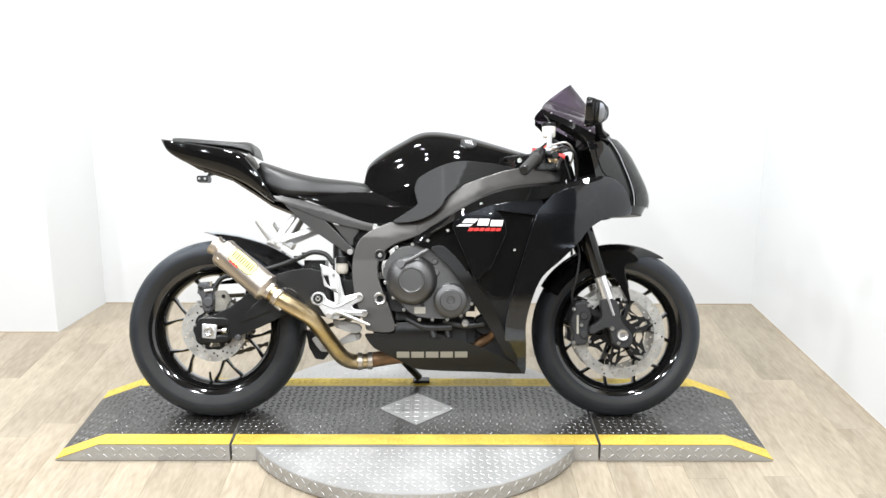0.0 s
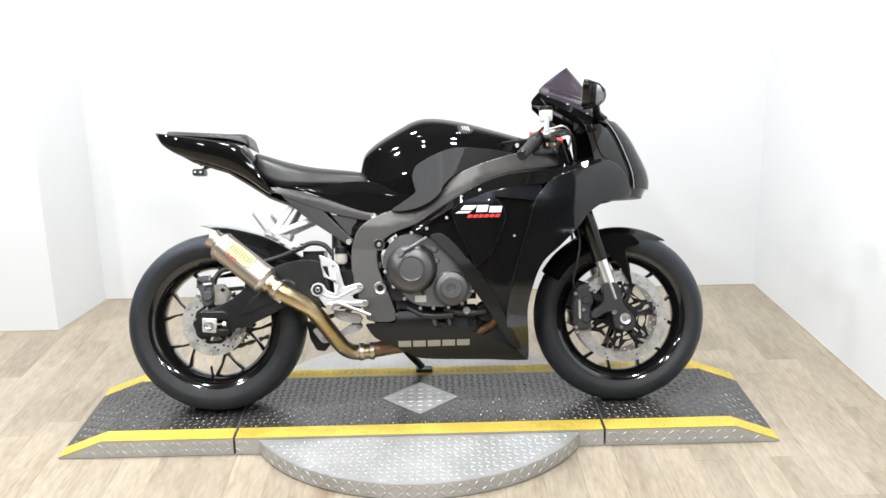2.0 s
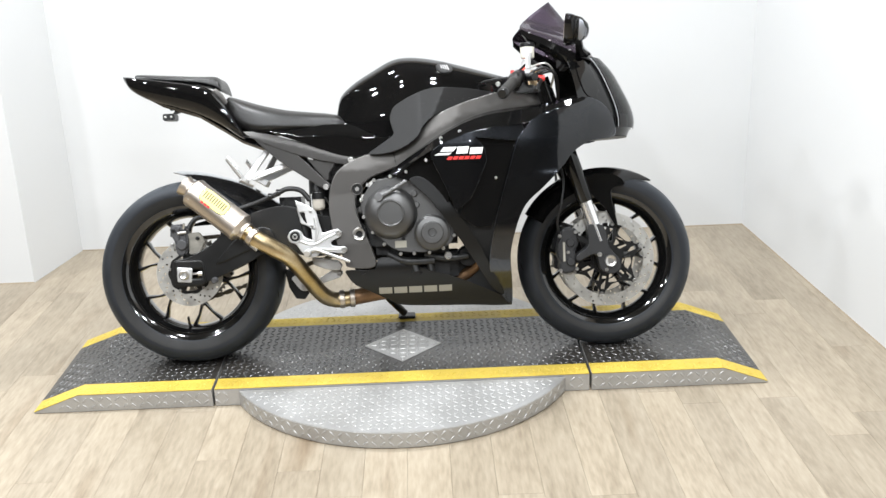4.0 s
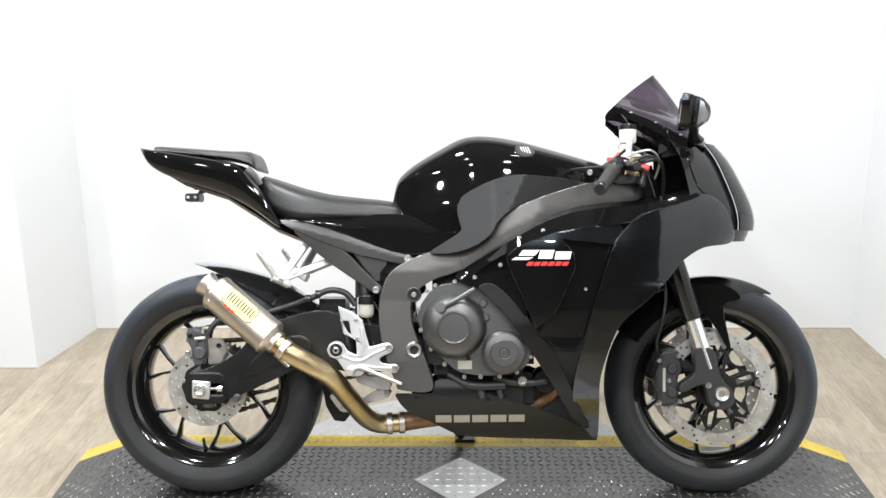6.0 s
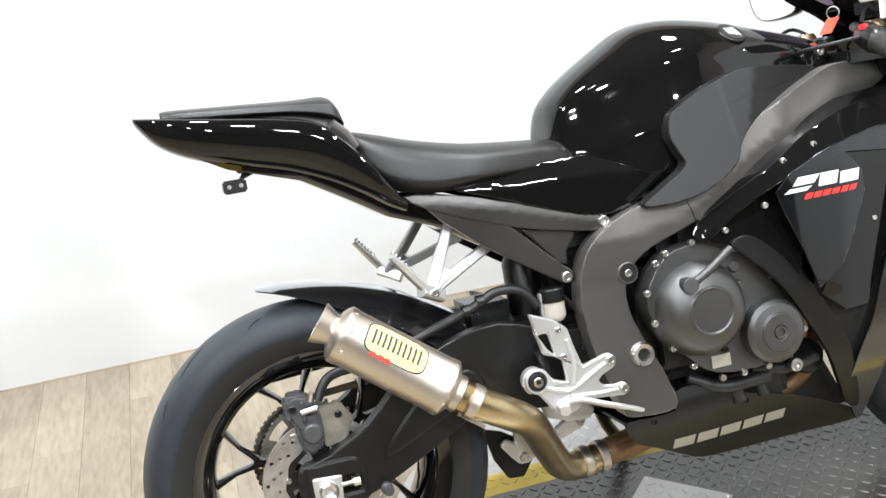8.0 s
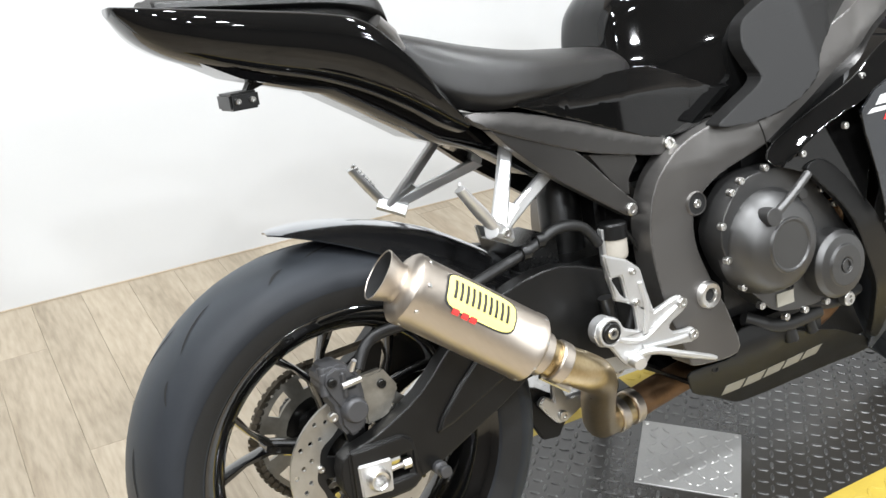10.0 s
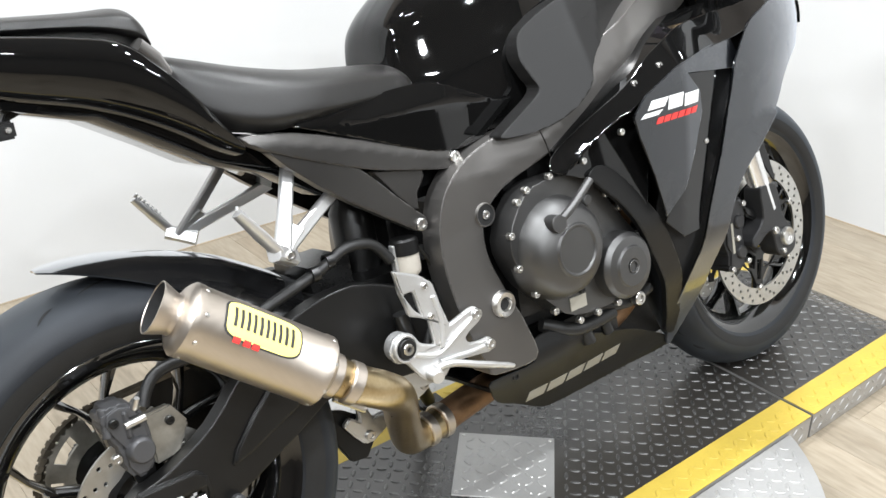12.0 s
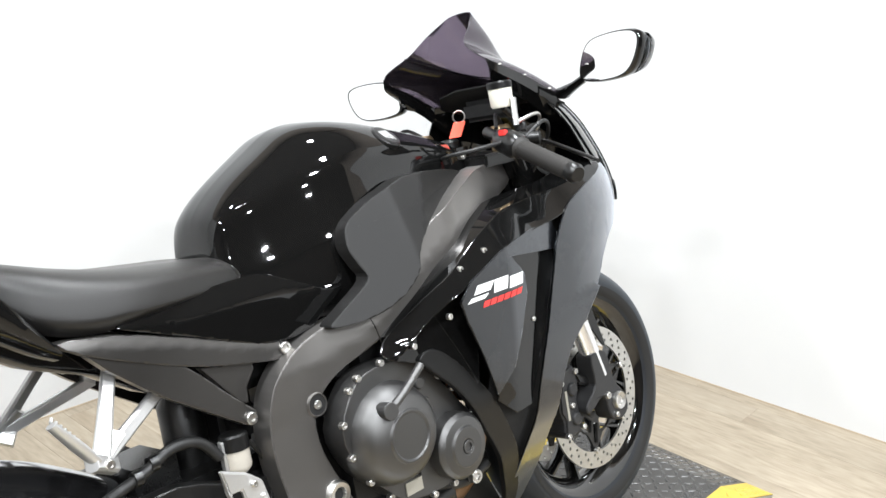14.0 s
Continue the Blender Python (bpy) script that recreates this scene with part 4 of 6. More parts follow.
for s in (-1, 1):
    part("lower_liner", panel(gap_outline, lambda x, z: 0.075, s, 0.004, 0.04, 1), BLOCK, engine)
case = [(-0.066, 0.585), (-0.005, 0.598), (0.060, 0.588), (0.112, 0.535), (0.150, 0.485), (0.184, 0.44), (0.178, 0.385), (0.118, 0.357), (0.006, 0.362), (-0.050, 0.405), (-0.092, 0.455), (-0.110, 0.52)]
cc = part("clutch_case", plate(curve_through(case, 3, True), -0.200, -0.150, 0.006), CASE, engine, "charcoal clutch-side engine case")
dome = [(0, -0.246), (0.037, -0.246), (0.039, -0.2485), (0.042, -0.2485), (0.044, -0.245), (0.062, -0.240), (0.073, -0.230), (0.081, -0.214), (0.086, -0.198), (0.088, -0.18), (0, -0.18)]
part("clutch_cover", turned(dome, (-0.014, 0, 0.485), "y", 56), CASE, cc, "round charcoal clutch cover", angle=30)
pulse = [(0, -0.236), (0.012, -0.236), (0.014, -0.238), (0.034, -0.238), (0.036, -0.234), (0.050, -0.231), (0.057, -0.223), (0.058, -0.19), (0, -0.19)]
part("pulse_cover", turned(pulse, (0.116, 0, 0.418), "y", 44), CASE, cc, "round charcoal ignition cover", angle=30)
part("cover_ring", turned([(0.008, -0.239), (0.011, -0.239), (0.011, -0.236), (0.008, -0.236)], (0.116, 0, 0.418), "y", 24, closed=True), CASE, cc)
part("clutch_lever_arm", tube(curve_through([(-0.052, -0.245, 0.535), (-0.012, -0.244, 0.555), (0.04, -0.238, 0.585)], 4), [0.007] * 9, 8), CASE, cc)
part("lever_boss", tube([(-0.045, -0.205, 0.535), (-0.05, -0.252, 0.538)], 0.014, 14), CASE, cc)
for x, z in ((0.062, 0.545), (0.068, 0.508)):
    part("case_plug", turned([(0, -0.207), (0.009, -0.207), (0.011, -0.204), (0.011, -0.19), (0, -0.19)], (x, 0, z), "y", 16), CASE, cc)
part("case_label", block(-0.005, 0.032, -0.2022, -0.2, 0.372, 0.394), SILVER_DECAL, cc, "small worn data label")
ring_bolts = [(-0.085, 0.578), (-0.064, 0.592), (-0.012, 0.602), (0.038, 0.598), (0.070, 0.575), (0.108, 0.543), (0.136, 0.513), (0.176, 0.455), (0.186, 0.405), (0.150, 0.365), (0.105, 0.353), (0.055, 0.352), (0.012, 0.352), (-0.040, 0.385), (-0.075, 0.425), (-0.102, 0.475), (-0.108, 0.53)]
for x, z in ring_bolts:
    bolt(cc, x, -0.200, z, 0.006)
bolt(cc, 0.022, -0.203, 0.402, 0.006, DARK)
bolt(engine, 0.165, -0.19, 0.340, 0.0125, h=0.01)
for i, (p, r) in enumerate((([(-0.03, -0.15, 0.35), (0.03, -0.17, 0.325), (0.12, -0.17, 0.325)], 0.012), ([(0.09, -0.165, 0.345), (0.16, -0.17, 0.33), (0.23, -0.16, 0.335)], 0.010), ([(0.05, -0.16, 0.33), (0.06, -0.165, 0.29)], 0.013), ([(0.10, -0.16, 0.33), (0.11, -0.165, 0.29)], 0.010), ([(0.24, -0.14, 0.47), (0.20, -0.18, 0.45), (0.235, -0.20, 0.46), (0.27, -0.2, 0.50)], 0.009))):
    part("coolant_pipe", tube(curve_through(p, 5), r, 10), HOSE, engine)
part("oil_filter", turned([(0, -0.06), (0.030, -0.06), (0.033, -0.056), (0.033, 0.02), (0, 0.02)], (0.23, -0.08, 0.33), "y", 24), DARK, engine)
for k in range(4):
    y = -0.105 + 0.07 * k
    part("header_pipe", tube(curve_through([(0.24, y, 0.50), (0.285, y, 0.42), (0.26, y * 0.8, 0.30), (0.16, y * 0.5, 0.235), (0.02, y * 0.25, 0.215)], 6), 0.019, 12), HEADER, bike, "heat-browned exhaust header")
part("radiator", soften(block(0.30, 0.335, -0.19, 0.19, 0.42, 0.72), 0.006), DARK, bike, "black finned radiator")

# ---- frame ----
spar = [(-0.074, 0.679), (-0.143, 0.654), (-0.188, 0.620), (-0.209, 0.573), (-0.216, 0.512), (-0.208, 0.444), (-0.193, 0.388), (-0.172, 0.335), (-0.158, 0.312), (-0.075, 0.312), (-0.083, 0.370), (-0.108, 0.435), (-0.127, 0.490), (-0.130, 0.535), (-0.115, 0.571), (-0.074, 0.603), (0.0, 0.630), (0.085, 0.670), (0.165, 0.720), (0.232, 0.766), (0.31, 0.785), (0.42, 0.80), (0.495, 0.825), (0.49, 0.862), (0.36, 0.864), (0.28, 0.845), (0.195, 0.816), (0.125, 0.782), (0.085, 0.735), (0.03, 0.695)]


def spar_w(x, z):
    upper = ramp_between(x, (-0.1, 0.67), (0.0, 0.69), (0.1, 0.765), (0.2, 0.818), (0.35, 0.862))
    w = ramp_between(x, (-0.12, 0.163), (0.0, 0.184), (0.1, 0.204), (0.2, 0.210), (0.30, 0.176), (0.42, 0.125), (0.50, 0.098))
    w += 0.010 * max(0.0, min(1.0, (0.55 - z) / 0.16))
    return w - 0.22 * max(0.0, z - upper + 0.04)


for s in (-1, 1):
    fr = part("frame_spar", panel(spar, spar_w, s, 0.045, 0.014, 4, 0.006), FRAME, bike, "satin charcoal aluminium frame spar")
    part("frame_seam", tube([(0.012, s * spar_w(0.012, 0.628), 0.628), (0.006, s * spar_w(0.006, 0.655), 0.655), (0.000, s * spar_w(0, 0.682), 0.682)], 0.0012, 6), DARK, fr)
    part("pivot_cap", turned([(0.009, s * 0.172), (0.012, s * 0.180), (0.019, s * 0.181), (0.022, s * 0.177), (0.023, s * 0.16)], (-0.121, 0, 0.420), "y", 28), BOLT, fr, "bright swingarm pivot nut")
    # a near-black disc inside the pivot nut paints the shade of its hole
    part("pivot_hole_shade", turned([(0, s * 0.170), (0.010, s * 0.170), (0.010, s * 0.1745), (0, s * 0.1745)], (-0.121, 0, 0.420), "y", 18), SHADE_MATTE, fr)
    w = spar_w(-0.122, 0.566)
    # a flat near-black disc paints the shade of a deep bolt hole
    part("recess_shade", turned([(0, s * (w + 0.0022)), (0.0165, s * (w + 0.0022)), (0.0165, s * (w - 0.004)), (0, s * (w - 0.004))], (-0.122, 0, 0.566), "y", 28), SHADE_MATTE, fr, "near-black disc painting the shade of a bolt recess")
    part("recess_rim", turned([(0.0160, s * (w - 0.003)), (0.0166, s * (w + 0.0034)), (0.0180, s * (w + 0.0036)), (0.0205, s * (w - 0.003))], (-0.122, 0, 0.566), "y", 28, closed=True), FRAME, fr)
    bolt(fr, -0.122, s * (w + 0.0015), 0.566, 0.0072, BOLT, side=s, h=0.004)
    # subframe: top rail and two struts
    rail = [(-0.486, 0.7665), (-0.44, 0.7625), (-0.398, 0.755), (-0.3178, 0.731), (-0.2367, 0.7026), (-0.1684, 0.6775), (-0.146, 0.6735), (-0.130, 0.667), (-0.1265, 0.656), (-0.139, 0.648), (-0.167, 0.6486), (-0.220, 0.660), (-0.266, 0.6705), (-0.3133, 0.6846), (-0.3734, 0.7076), (-0.4525, 0.741)]
    sub = part("subframe_rail", panel(rail, lambda x, z: ramp_between(x, (-0.49, 0.142), (-0.3, 0.138), (-0.12, 0.134)) - 0.5 * max(0.0, z - ramp_between(x, (-0.45, 0.752), (-0.3178, 0.718), (-0.2367, 0.691), (-0.14, 0.664))), s, 0.03, 0.010, 2), RAIL, bike, "satin charcoal subframe rail")
    strut = [(-0.4525, 0.7420), (-0.3756, 0.6690), (-0.300, 0.6145), (-0.2431, 0.5759), (-0.2267, 0.5665), (-0.2125, 0.572), (-0.2120, 0.585), (-0.228, 0.5995), (-0.2607, 0.632), (-0.3133, 0.6846), (-0.36, 0.704)]
    part("subframe_strut", panel(strut, lambda x, z: 0.1355, s, 0.024, 0.03, 2), RAIL, sub)
    web = [(-0.285, 0.672), (-0.198, 0.655), (-0.196, 0.645), (-0.214, 0.622), (-0.216, 0.598), (-0.228, 0.600), (-0.240, 0.615)]
    part("subframe_web", panel(web, lambda x, z: 0.126, s, 0.016, 0.03, 1), RAIL, sub)
    bolt(sub, -0.140, s * 0.134, 0.662, 0.010, side=s)
    bolt(sub, -0.225, s * 0.136, 0.577, 0.010, side=s)
part("battery_tray", block(-0.27, -0.11, -0.085, 0.085, 0.60, 0.74, 0.02), BLOCK, bike)
# added dark block that fills the see-through gap beside the shock
part("shock_gap_block", block(-0.226, -0.160, -0.055, 0.055, 0.515, 0.612, 0.012), BLOCK, bike)
part("rear_shock", turned([(0, -0.15), (0.02, -0.15), (0.035, -0.13), (0.035, 0.10), (0.02, 0.13), (0, 0.13)], (-0.262, -0.0, 0.50), "z", 20), DARK, bike)

# ---- tank and its side pads ----
tank_st = [(-0.186, 0.814, 0.765, 0.054), (-0.183, 0.839, 0.75, 0.072), (-0.174, 0.876, 0.735, 0.084), (-0.148, 0.905, 0.715, 0.099), (-0.11, 0.933, 0.695, 0.118), (-0.05, 0.968, 0.68, 0.140), (-0.005, 0.992, 0.68, 0.154), (0.04, 1.002, 0.69, 0.163), (0.1, 0.999, 0.7, 0.166), (0.173, 0.985, 0.72, 0.16), (0.263, 0.96, 0.75, 0.143), (0.338, 0.938, 0.78, 0.125), (0.39, 0.922, 0.8, 0.105), (0.412, 0.897, 0.82, 0.085)]
tank_st = curve_through([(x, zt, zb, hw * 0.88) for x, zt, zb, hw in tank_st], 4)


def tank_half_profile(x, zt, zb, hw):
    """Half section of the tank: crown, soft shoulder, side."""
    zs = ramp_between(x, (-0.186, 0.806), (-0.174, 0.858), (-0.15, 0.880), (-0.054, 0.914), (0.03, 0.932), (0.093, 0.942), (0.172, 0.937), (0.26, 0.922), (0.34, 0.905), (0.412, 0.878), soft=0.008)
    zs = min(zs, zt - 0.006)
    dz = zt - zs
    g = min(1.0, (zs - zb) / 0.19)
    crown = curve_through([(0.0, zt), (0.34, zt - 0.09 * dz), (0.60, zt - 0.36 * dz), (0.775, zt - 0.74 * dz), (0.845, zs)], 6)
    side = curve_through([(0.845, zs), (0.872, zs - 0.016 * g), (0.895, zs - 0.042 * g), (0.935, zs - 0.075 * g), (0.985, zs - 0.108 * g), (1.0, zs - 0.135 * g), (0.985, zb + 0.025 * g), (0.94, zb)], 6)[1:]
    return crown + side


def tank_ring(x, zt, zb, hw):
    half = tank_half_profile(x, zt, zb, hw)
    return [(x, -hw * u, z) for u, z in half] + [(x, hw * u, z) for u, z in half[:0:-1]]


tank = part("fuel_tank", loft([tank_ring(*q) for q in tank_st]), GLOSS, bike, "gloss black fuel tank", angle=50)
pad = [(-0.004, 0.802), (0.006, 0.825), (0.030, 0.842), (0.072, 0.863), (0.128, 0.881), (0.184, 0.883), (0.268, 0.877), (0.333, 0.867), (0.348, 0.857), (0.28, 0.841), (0.195, 0.812), (0.138, 0.791), (0.102, 0.760), (0.080, 0.724), (0.037, 0.694), (-0.012, 0.678), (-0.078, 0.677), (-0.045, 0.702), (0.002, 0.734), (0.0, 0.757), (-0.006, 0.782)]


@lru_cache(maxsize=None)
def tank_section(x):
    zt, zb, hw = (float(np.interp(x, [q[0] for q in tank_st], [q[k] for q in tank_st])) for k in (1, 2, 3))
    half = tank_half_profile(x, zt, zb, hw)[::-1]
    return hw, np.array([q[1] for q in half]), np.array([q[0] for q in half])


def tank_half(x, z):
    """Half-width of the tank at a place in the side view."""
    hw, zs, us = tank_section(round(x, 3))
    return hw * float(np.interp(z, zs, us))


def pad_w(x, z):
    fold = 0.135 + 0.45 * (z - 0.80)
    w = 0.214 - 0.36 * (z - 0.764) - 0.36 * max(0.0, 0.09 - x)
    crease = 0.006 - 0.06 * max(0.0, fold - x) - 0.42 * max(0.0, x - fold)
    return max(w + crease, tank_half(x, z) + 0.004)


def cover_w(x, z):
    """A ridge along the cover: above it the skin leans in under the seat, below it towards the rail."""
    ridge = ramp_between(x, (-0.40, 0.762), (-0.25, 0.748), (-0.10, 0.742), (0.0, 0.738))
    return 0.138 + 0.05 * max(0.0, x + 0.1) - 0.75 * max(0.0, z - ridge) - 0.07 * max(0.0, ridge - z)


for s in (-1, 1):
    part("tank_side_pad", panel(pad, pad_w, s, 0.03, 0.012, 4, 0.004), PAD, bike, "matte charcoal tank side pad")
    # gloss cover below the seat
    cov = [(-0.40, 0.768), (-0.30, 0.778), (-0.18, 0.782), (-0.13, 0.776), (-0.05, 0.735), (-0.01, 0.73), (-0.05, 0.70), (-0.085, 0.676), (-0.14, 0.672), (-0.20, 0.685), (-0.28, 0.718), (-0.36, 0.748)]
    part("side_cover", panel(cov, cover_w, s, 0.02, 0.015, 4, 0.003), GLOSS, bike, "gloss black side cover")
emb = part("tank_emblem", turned([(0, 0.0), (0.026, 0.0), (0.028, -0.002), (0.028, -0.012), (0, -0.012)], (0, 0, 0), "z", 32), DARK, tank, "round winged tank emblem, plain")
part("emblem_field", turned([(0, 0.0008), (0.0225, 0.0008), (0.023, -0.002), (0, -0.002)], (0, 0, 0), "z", 28), BLACK_DECAL, emb)
for k in range(4):
    part("emblem_bar", block(-0.015 + 0.003 * k, 0.013, -0.012 + 0.007 * k, -0.009 + 0.007 * k, 0.0, 0.0016), ALU, emb)
ex, ez, e = 0.178, 0.952, 0.004
emb_n = Vector(((tank_half(ex - e, ez) - tank_half(ex + e, ez)) / (2 * e), -1, (tank_half(ex, ez - e) - tank_half(ex, ez + e)) / (2 * e))).normalized()
emb.matrix_basis = Matrix.Translation(Vector((ex, -tank_half(ex, ez), ez)) + emb_n * 0.002) @ emb_n.to_track_quat("Z", "X").to_matrix().to_4x4()
part("tank_front_cover", block(0.33, 0.44, -0.09, 0.09, 0.86, 0.905, 0.02), GLOSS, bike)
bolt(tank, 0.352, -0.112, 0.892, 0.008)
cap = part("fuel_cap", turned([(0, 0.006), (0.034, 0.006), (0.040, 0.003), (0.042, -0.01), (0, -0.01)], (0, 0, 0), "z", 32), DARK, tank, "round locking fuel cap")
cap.matrix_basis = Matrix.Translation((0.25, 0, 0.951)) @ Matrix.Rotation(radians(15), 4, "Y")

# ---- seat, hump, tail ----
seat_st = [(-0.552, 0.885, 0.862, 0.060), (-0.54, 0.890, 0.835, 0.085), (-0.50, 0.878, 0.785, 0.118), (-0.435, 0.857, 0.764, 0.140), (-0.354, 0.838, 0.766, 0.142), (-0.272, 0.828, 0.766, 0.124), (-0.215, 0.822, 0.766, 0.108), (-0.18, 0.815, 0.766, 0.098), (-0.158, 0.800, 0.768, 0.085), (-0.150, 0.785, 0.770, 0.06)]
seat_st = curve_through(seat_st, 4)


def seat_ring(x, zt, zb, hw):
    h = zt - zb
    top = curve_through([(0.0, zt - 0.002), (0.45, zt - 0.006 * h), (0.70, zt - 0.09 * h), (0.86, zt - 0.25 * h), (0.935, zt - 0.40 * h)], 3)
    flank = curve_through([(0.935, zt - 0.40 * h), (0.985, zt - 0.68 * h), (0.985, zb + 0.16 * h), (0.88, zb)], 3)[1:]
    half = top + flank
    return [(x, -hw * u, z) for u, z in half] + [(x, hw * u, z) for u, z in half[:0:-1]]


part("rider_seat", loft([seat_ring(*q) for q in seat_st]), VINYL, bike, "black vinyl rider seat", angle=24)
hump_st = curve_through([(-0.852, 0.972, 0.958, 0.045), (-0.84, 0.975, 0.956, 0.062), (-0.745, 0.968, 0.946, 0.082), (-0.64, 0.960, 0.934, 0.094), (-0.585, 0.958, 0.918, 0.098), (-0.566, 0.945, 0.908, 0.096), (-0.558, 0.918, 0.902, 0.09)], 4)
part("passenger_seat", loft([seat_ring(*q) for q in hump_st]), VINYL, bike, "black vinyl passenger seat pad", angle=30)
tail_st = curve_through([(-0.896, 0.971, 0.962, 0.030), (-0.868, 0.966, 0.925, 0.066), (-0.82, 0.958, 0.895, 0.090), (-0.745, 0.946, 0.868, 0.106), (-0.66, 0.932, 0.842, 0.118), (-0.60, 0.914, 0.815, 0.126), (-0.55, 0.862, 0.785, 0.134), (-0.51, 0.800, 0.756, 0.140), (-0.485, 0.762, 0.742, 0.142)], 4)


def tail_ring(x, zt, zb, hw):
    h = zt - zb
    half = [(0.0, zt), (0.6, zt), (0.90, zt - 0.04 * h), (0.975, zt - 0.13 * h), (1.0, zt - 0.30 * h), (0.985, zt - 0.55 * h), (0.93, zb + 0.18 * h), (0.78, zb + 0.02 * h), (0.0, zb - 0.004)]
    return [(x, -hw * u, z) for u, z in half] + [(x, hw * u, z) for u, z in half[-2:0:-1]]


tail = part("tail_cowl", soften(loft([tail_ring(*q) for q in tail_st]), 0.004, 3, 0.3), GLOSS, bike, "gloss black tail cowl", angle=45)
under_st = [(-0.84, 0.918, 0.908, 0.055), (-0.76, 0.872, 0.862, 0.066), (-0.64, 0.838, 0.822, 0.074), (-0.56, 0.792, 0.772, 0.078), (-0.50, 0.756, 0.732, 0.082), (-0.42, 0.735, 0.700, 0.09), (-0.335, 0.70, 0.645, 0.09)]
part("undertray", loft([[(x, -w, zb + 0.01), (x, -w, zt), (x, w, zt), (x, w, zb + 0.01), (x, w * 0.8, zb), (x, -w * 0.8, zb)] for x, zt, zb, w in under_st]), GLOSS, bike, "gloss black undertray", angle=30)
# added grey bar: stands for the white wall's reflection on the tail cowl's front face
part("cowl_reflection_bar", tube([(-0.585, -0.10, 0.905), (-0.565, -0.095, 0.885), (-0.55, -0.09, 0.862)], [0.014, 0.015, 0.012], 10), FRAME, bike)
light = part("plate_light", block(-0.772, -0.732, -0.03, 0.03, 0.820, 0.843, 0.003), DARK, bike, "small number-plate lamp bracket")
part("light_arm", plate([(-0.745, 0.838), (-0.715, 0.848), (-0.70, 0.868), (-0.725, 0.868)], -0.012, 0.012, 0.002), DARK, light)
bolt(light, -0.742, -0.03, 0.832, 0.004)
bolt(light, -0.762, -0.03, 0.832, 0.004)
bolt(tail, -0.74, -0.03, 0.858, 0.006, DARK)

# ---- fairing ----
def cowl_hw(z):
    return ramp_between(z, (0.15, 0.055), (0.2, 0.094), (0.3, 0.172), (0.4, 0.228), (0.55, 0.252), (0.69, 0.264), (0.80, 0.258), (0.85, 0.247), (0.92, 0.220), (0.99, 0.165))


def cowl_front(z):
    return ramp_between(z, (0.66, 0.765), (0.69, 0.778), (0.72, 0.797), (0.75, 0.808), (0.80, 0.797), (0.85, 0.773), (0.905, 0.746), (0.945, 0.718), (0.989, 0.672))


def cowl_w(x, z):
    hw = cowl_hw(z)
    if z > 0.60 and x > 0.42:
        f = min(1.0, (x - 0.42) / max(0.05, cowl_front(max(z, 0.66)) - 0.42))
        hw *= max(0.0, 1 - f ** 2.25) ** (1 / 2.25)
    return hw


side_cowl = [(0.392, 0.690), (0.410, 0.722), (0.452, 0.768), (0.51, 0.79), (0.57, 0.806), (0.63, 0.83), (0.69, 0.80), (0.722, 0.735), (0.712, 0.702), (0.63, 0.690), (0.572, 0.655), (0.540, 0.615), (0.475, 0.550), (0.418, 0.497), (0.384, 0.420), (0.368, 0.335), (0.375, 0.24), (0.376, 0.158), (0.340, 0.195), (0.305, 0.262), (0.300, 0.33), (0.318, 0.44), (0.350, 0.555)]
inner_cowl = [(0.118, 0.668), (0.150, 0.696), (0.24, 0.729), (0.33, 0.745), (0.412, 0.754), (0.425, 0.725), (0.408, 0.698), (0.33, 0.706), (0.262, 0.714), (0.292, 0.678), (0.297, 0.641), (0.272, 0.580), (0.243, 0.520), (0.195, 0.484), (0.163, 0.564), (0.132, 0.630)]
top_strip = [(-0.010, 0.612), (0.013, 0.637), (0.082, 0.680), (0.151, 0.721), (0.214, 0.755), (0.289, 0.782), (0.372, 0.795), (0.497, 0.806), (0.60, 0.832), (0.615, 0.820), (0.50, 0.783), (0.44, 0.757), (0.36, 0.745), (0.25, 0.730), (0.137, 0.684), (0.06, 0.640), (0.012, 0.602)]
inner_cover = [(0.005, 0.600), (0.07, 0.648), (0.15, 0.690), (0.19, 0.66), (0.18, 0.55), (0.165, 0.50), (0.13, 0.54), (0.09, 0.575)]


def inner_w(x, z):
    return ramp_between(z, (0.44, 0.248), (0.55, 0.264), (0.69, 0.278), (0.75, 0.270)) - 0.12 * max(0.0, x - 0.25) - 0.10 * max(0.0, 0.12 - x)


def strip_w(x, z):
    low = ramp_between(x, (0.0, 0.605), (0.137, 0.683), (0.25, 0.728), (0.36, 0.742), (0.45, 0.76), (0.62, 0.82))
    base = ramp_between(x, (-0.02, 0.208), (0.0, 0.217), (0.08, 0.246), (0.137, 0.274), (0.25, 0.274), (0.36, 0.262), (0.42, 0.262))
    if x > 0.42:
        base *= cowl_w(x, 0.75) / cowl_hw(0.75)
    return base - 0.85 * max(0.0, z - low)


brace = [(0.050, 0.590), (0.085, 0.598), (0.135, 0.560), (0.196, 0.486), (0.259, 0.390), (0.310, 0.285), (0.350, 0.20), (0.315, 0.215), (0.285, 0.260), (0.232, 0.349), (0.168, 0.447), (0.116, 0.520), (0.07, 0.565)]


def brace_w(x, z):
    return ramp_between(z, (0.18, 0.088), (0.25, 0.142), (0.35, 0.202), (0.48, 0.236), (0.60, 0.228))


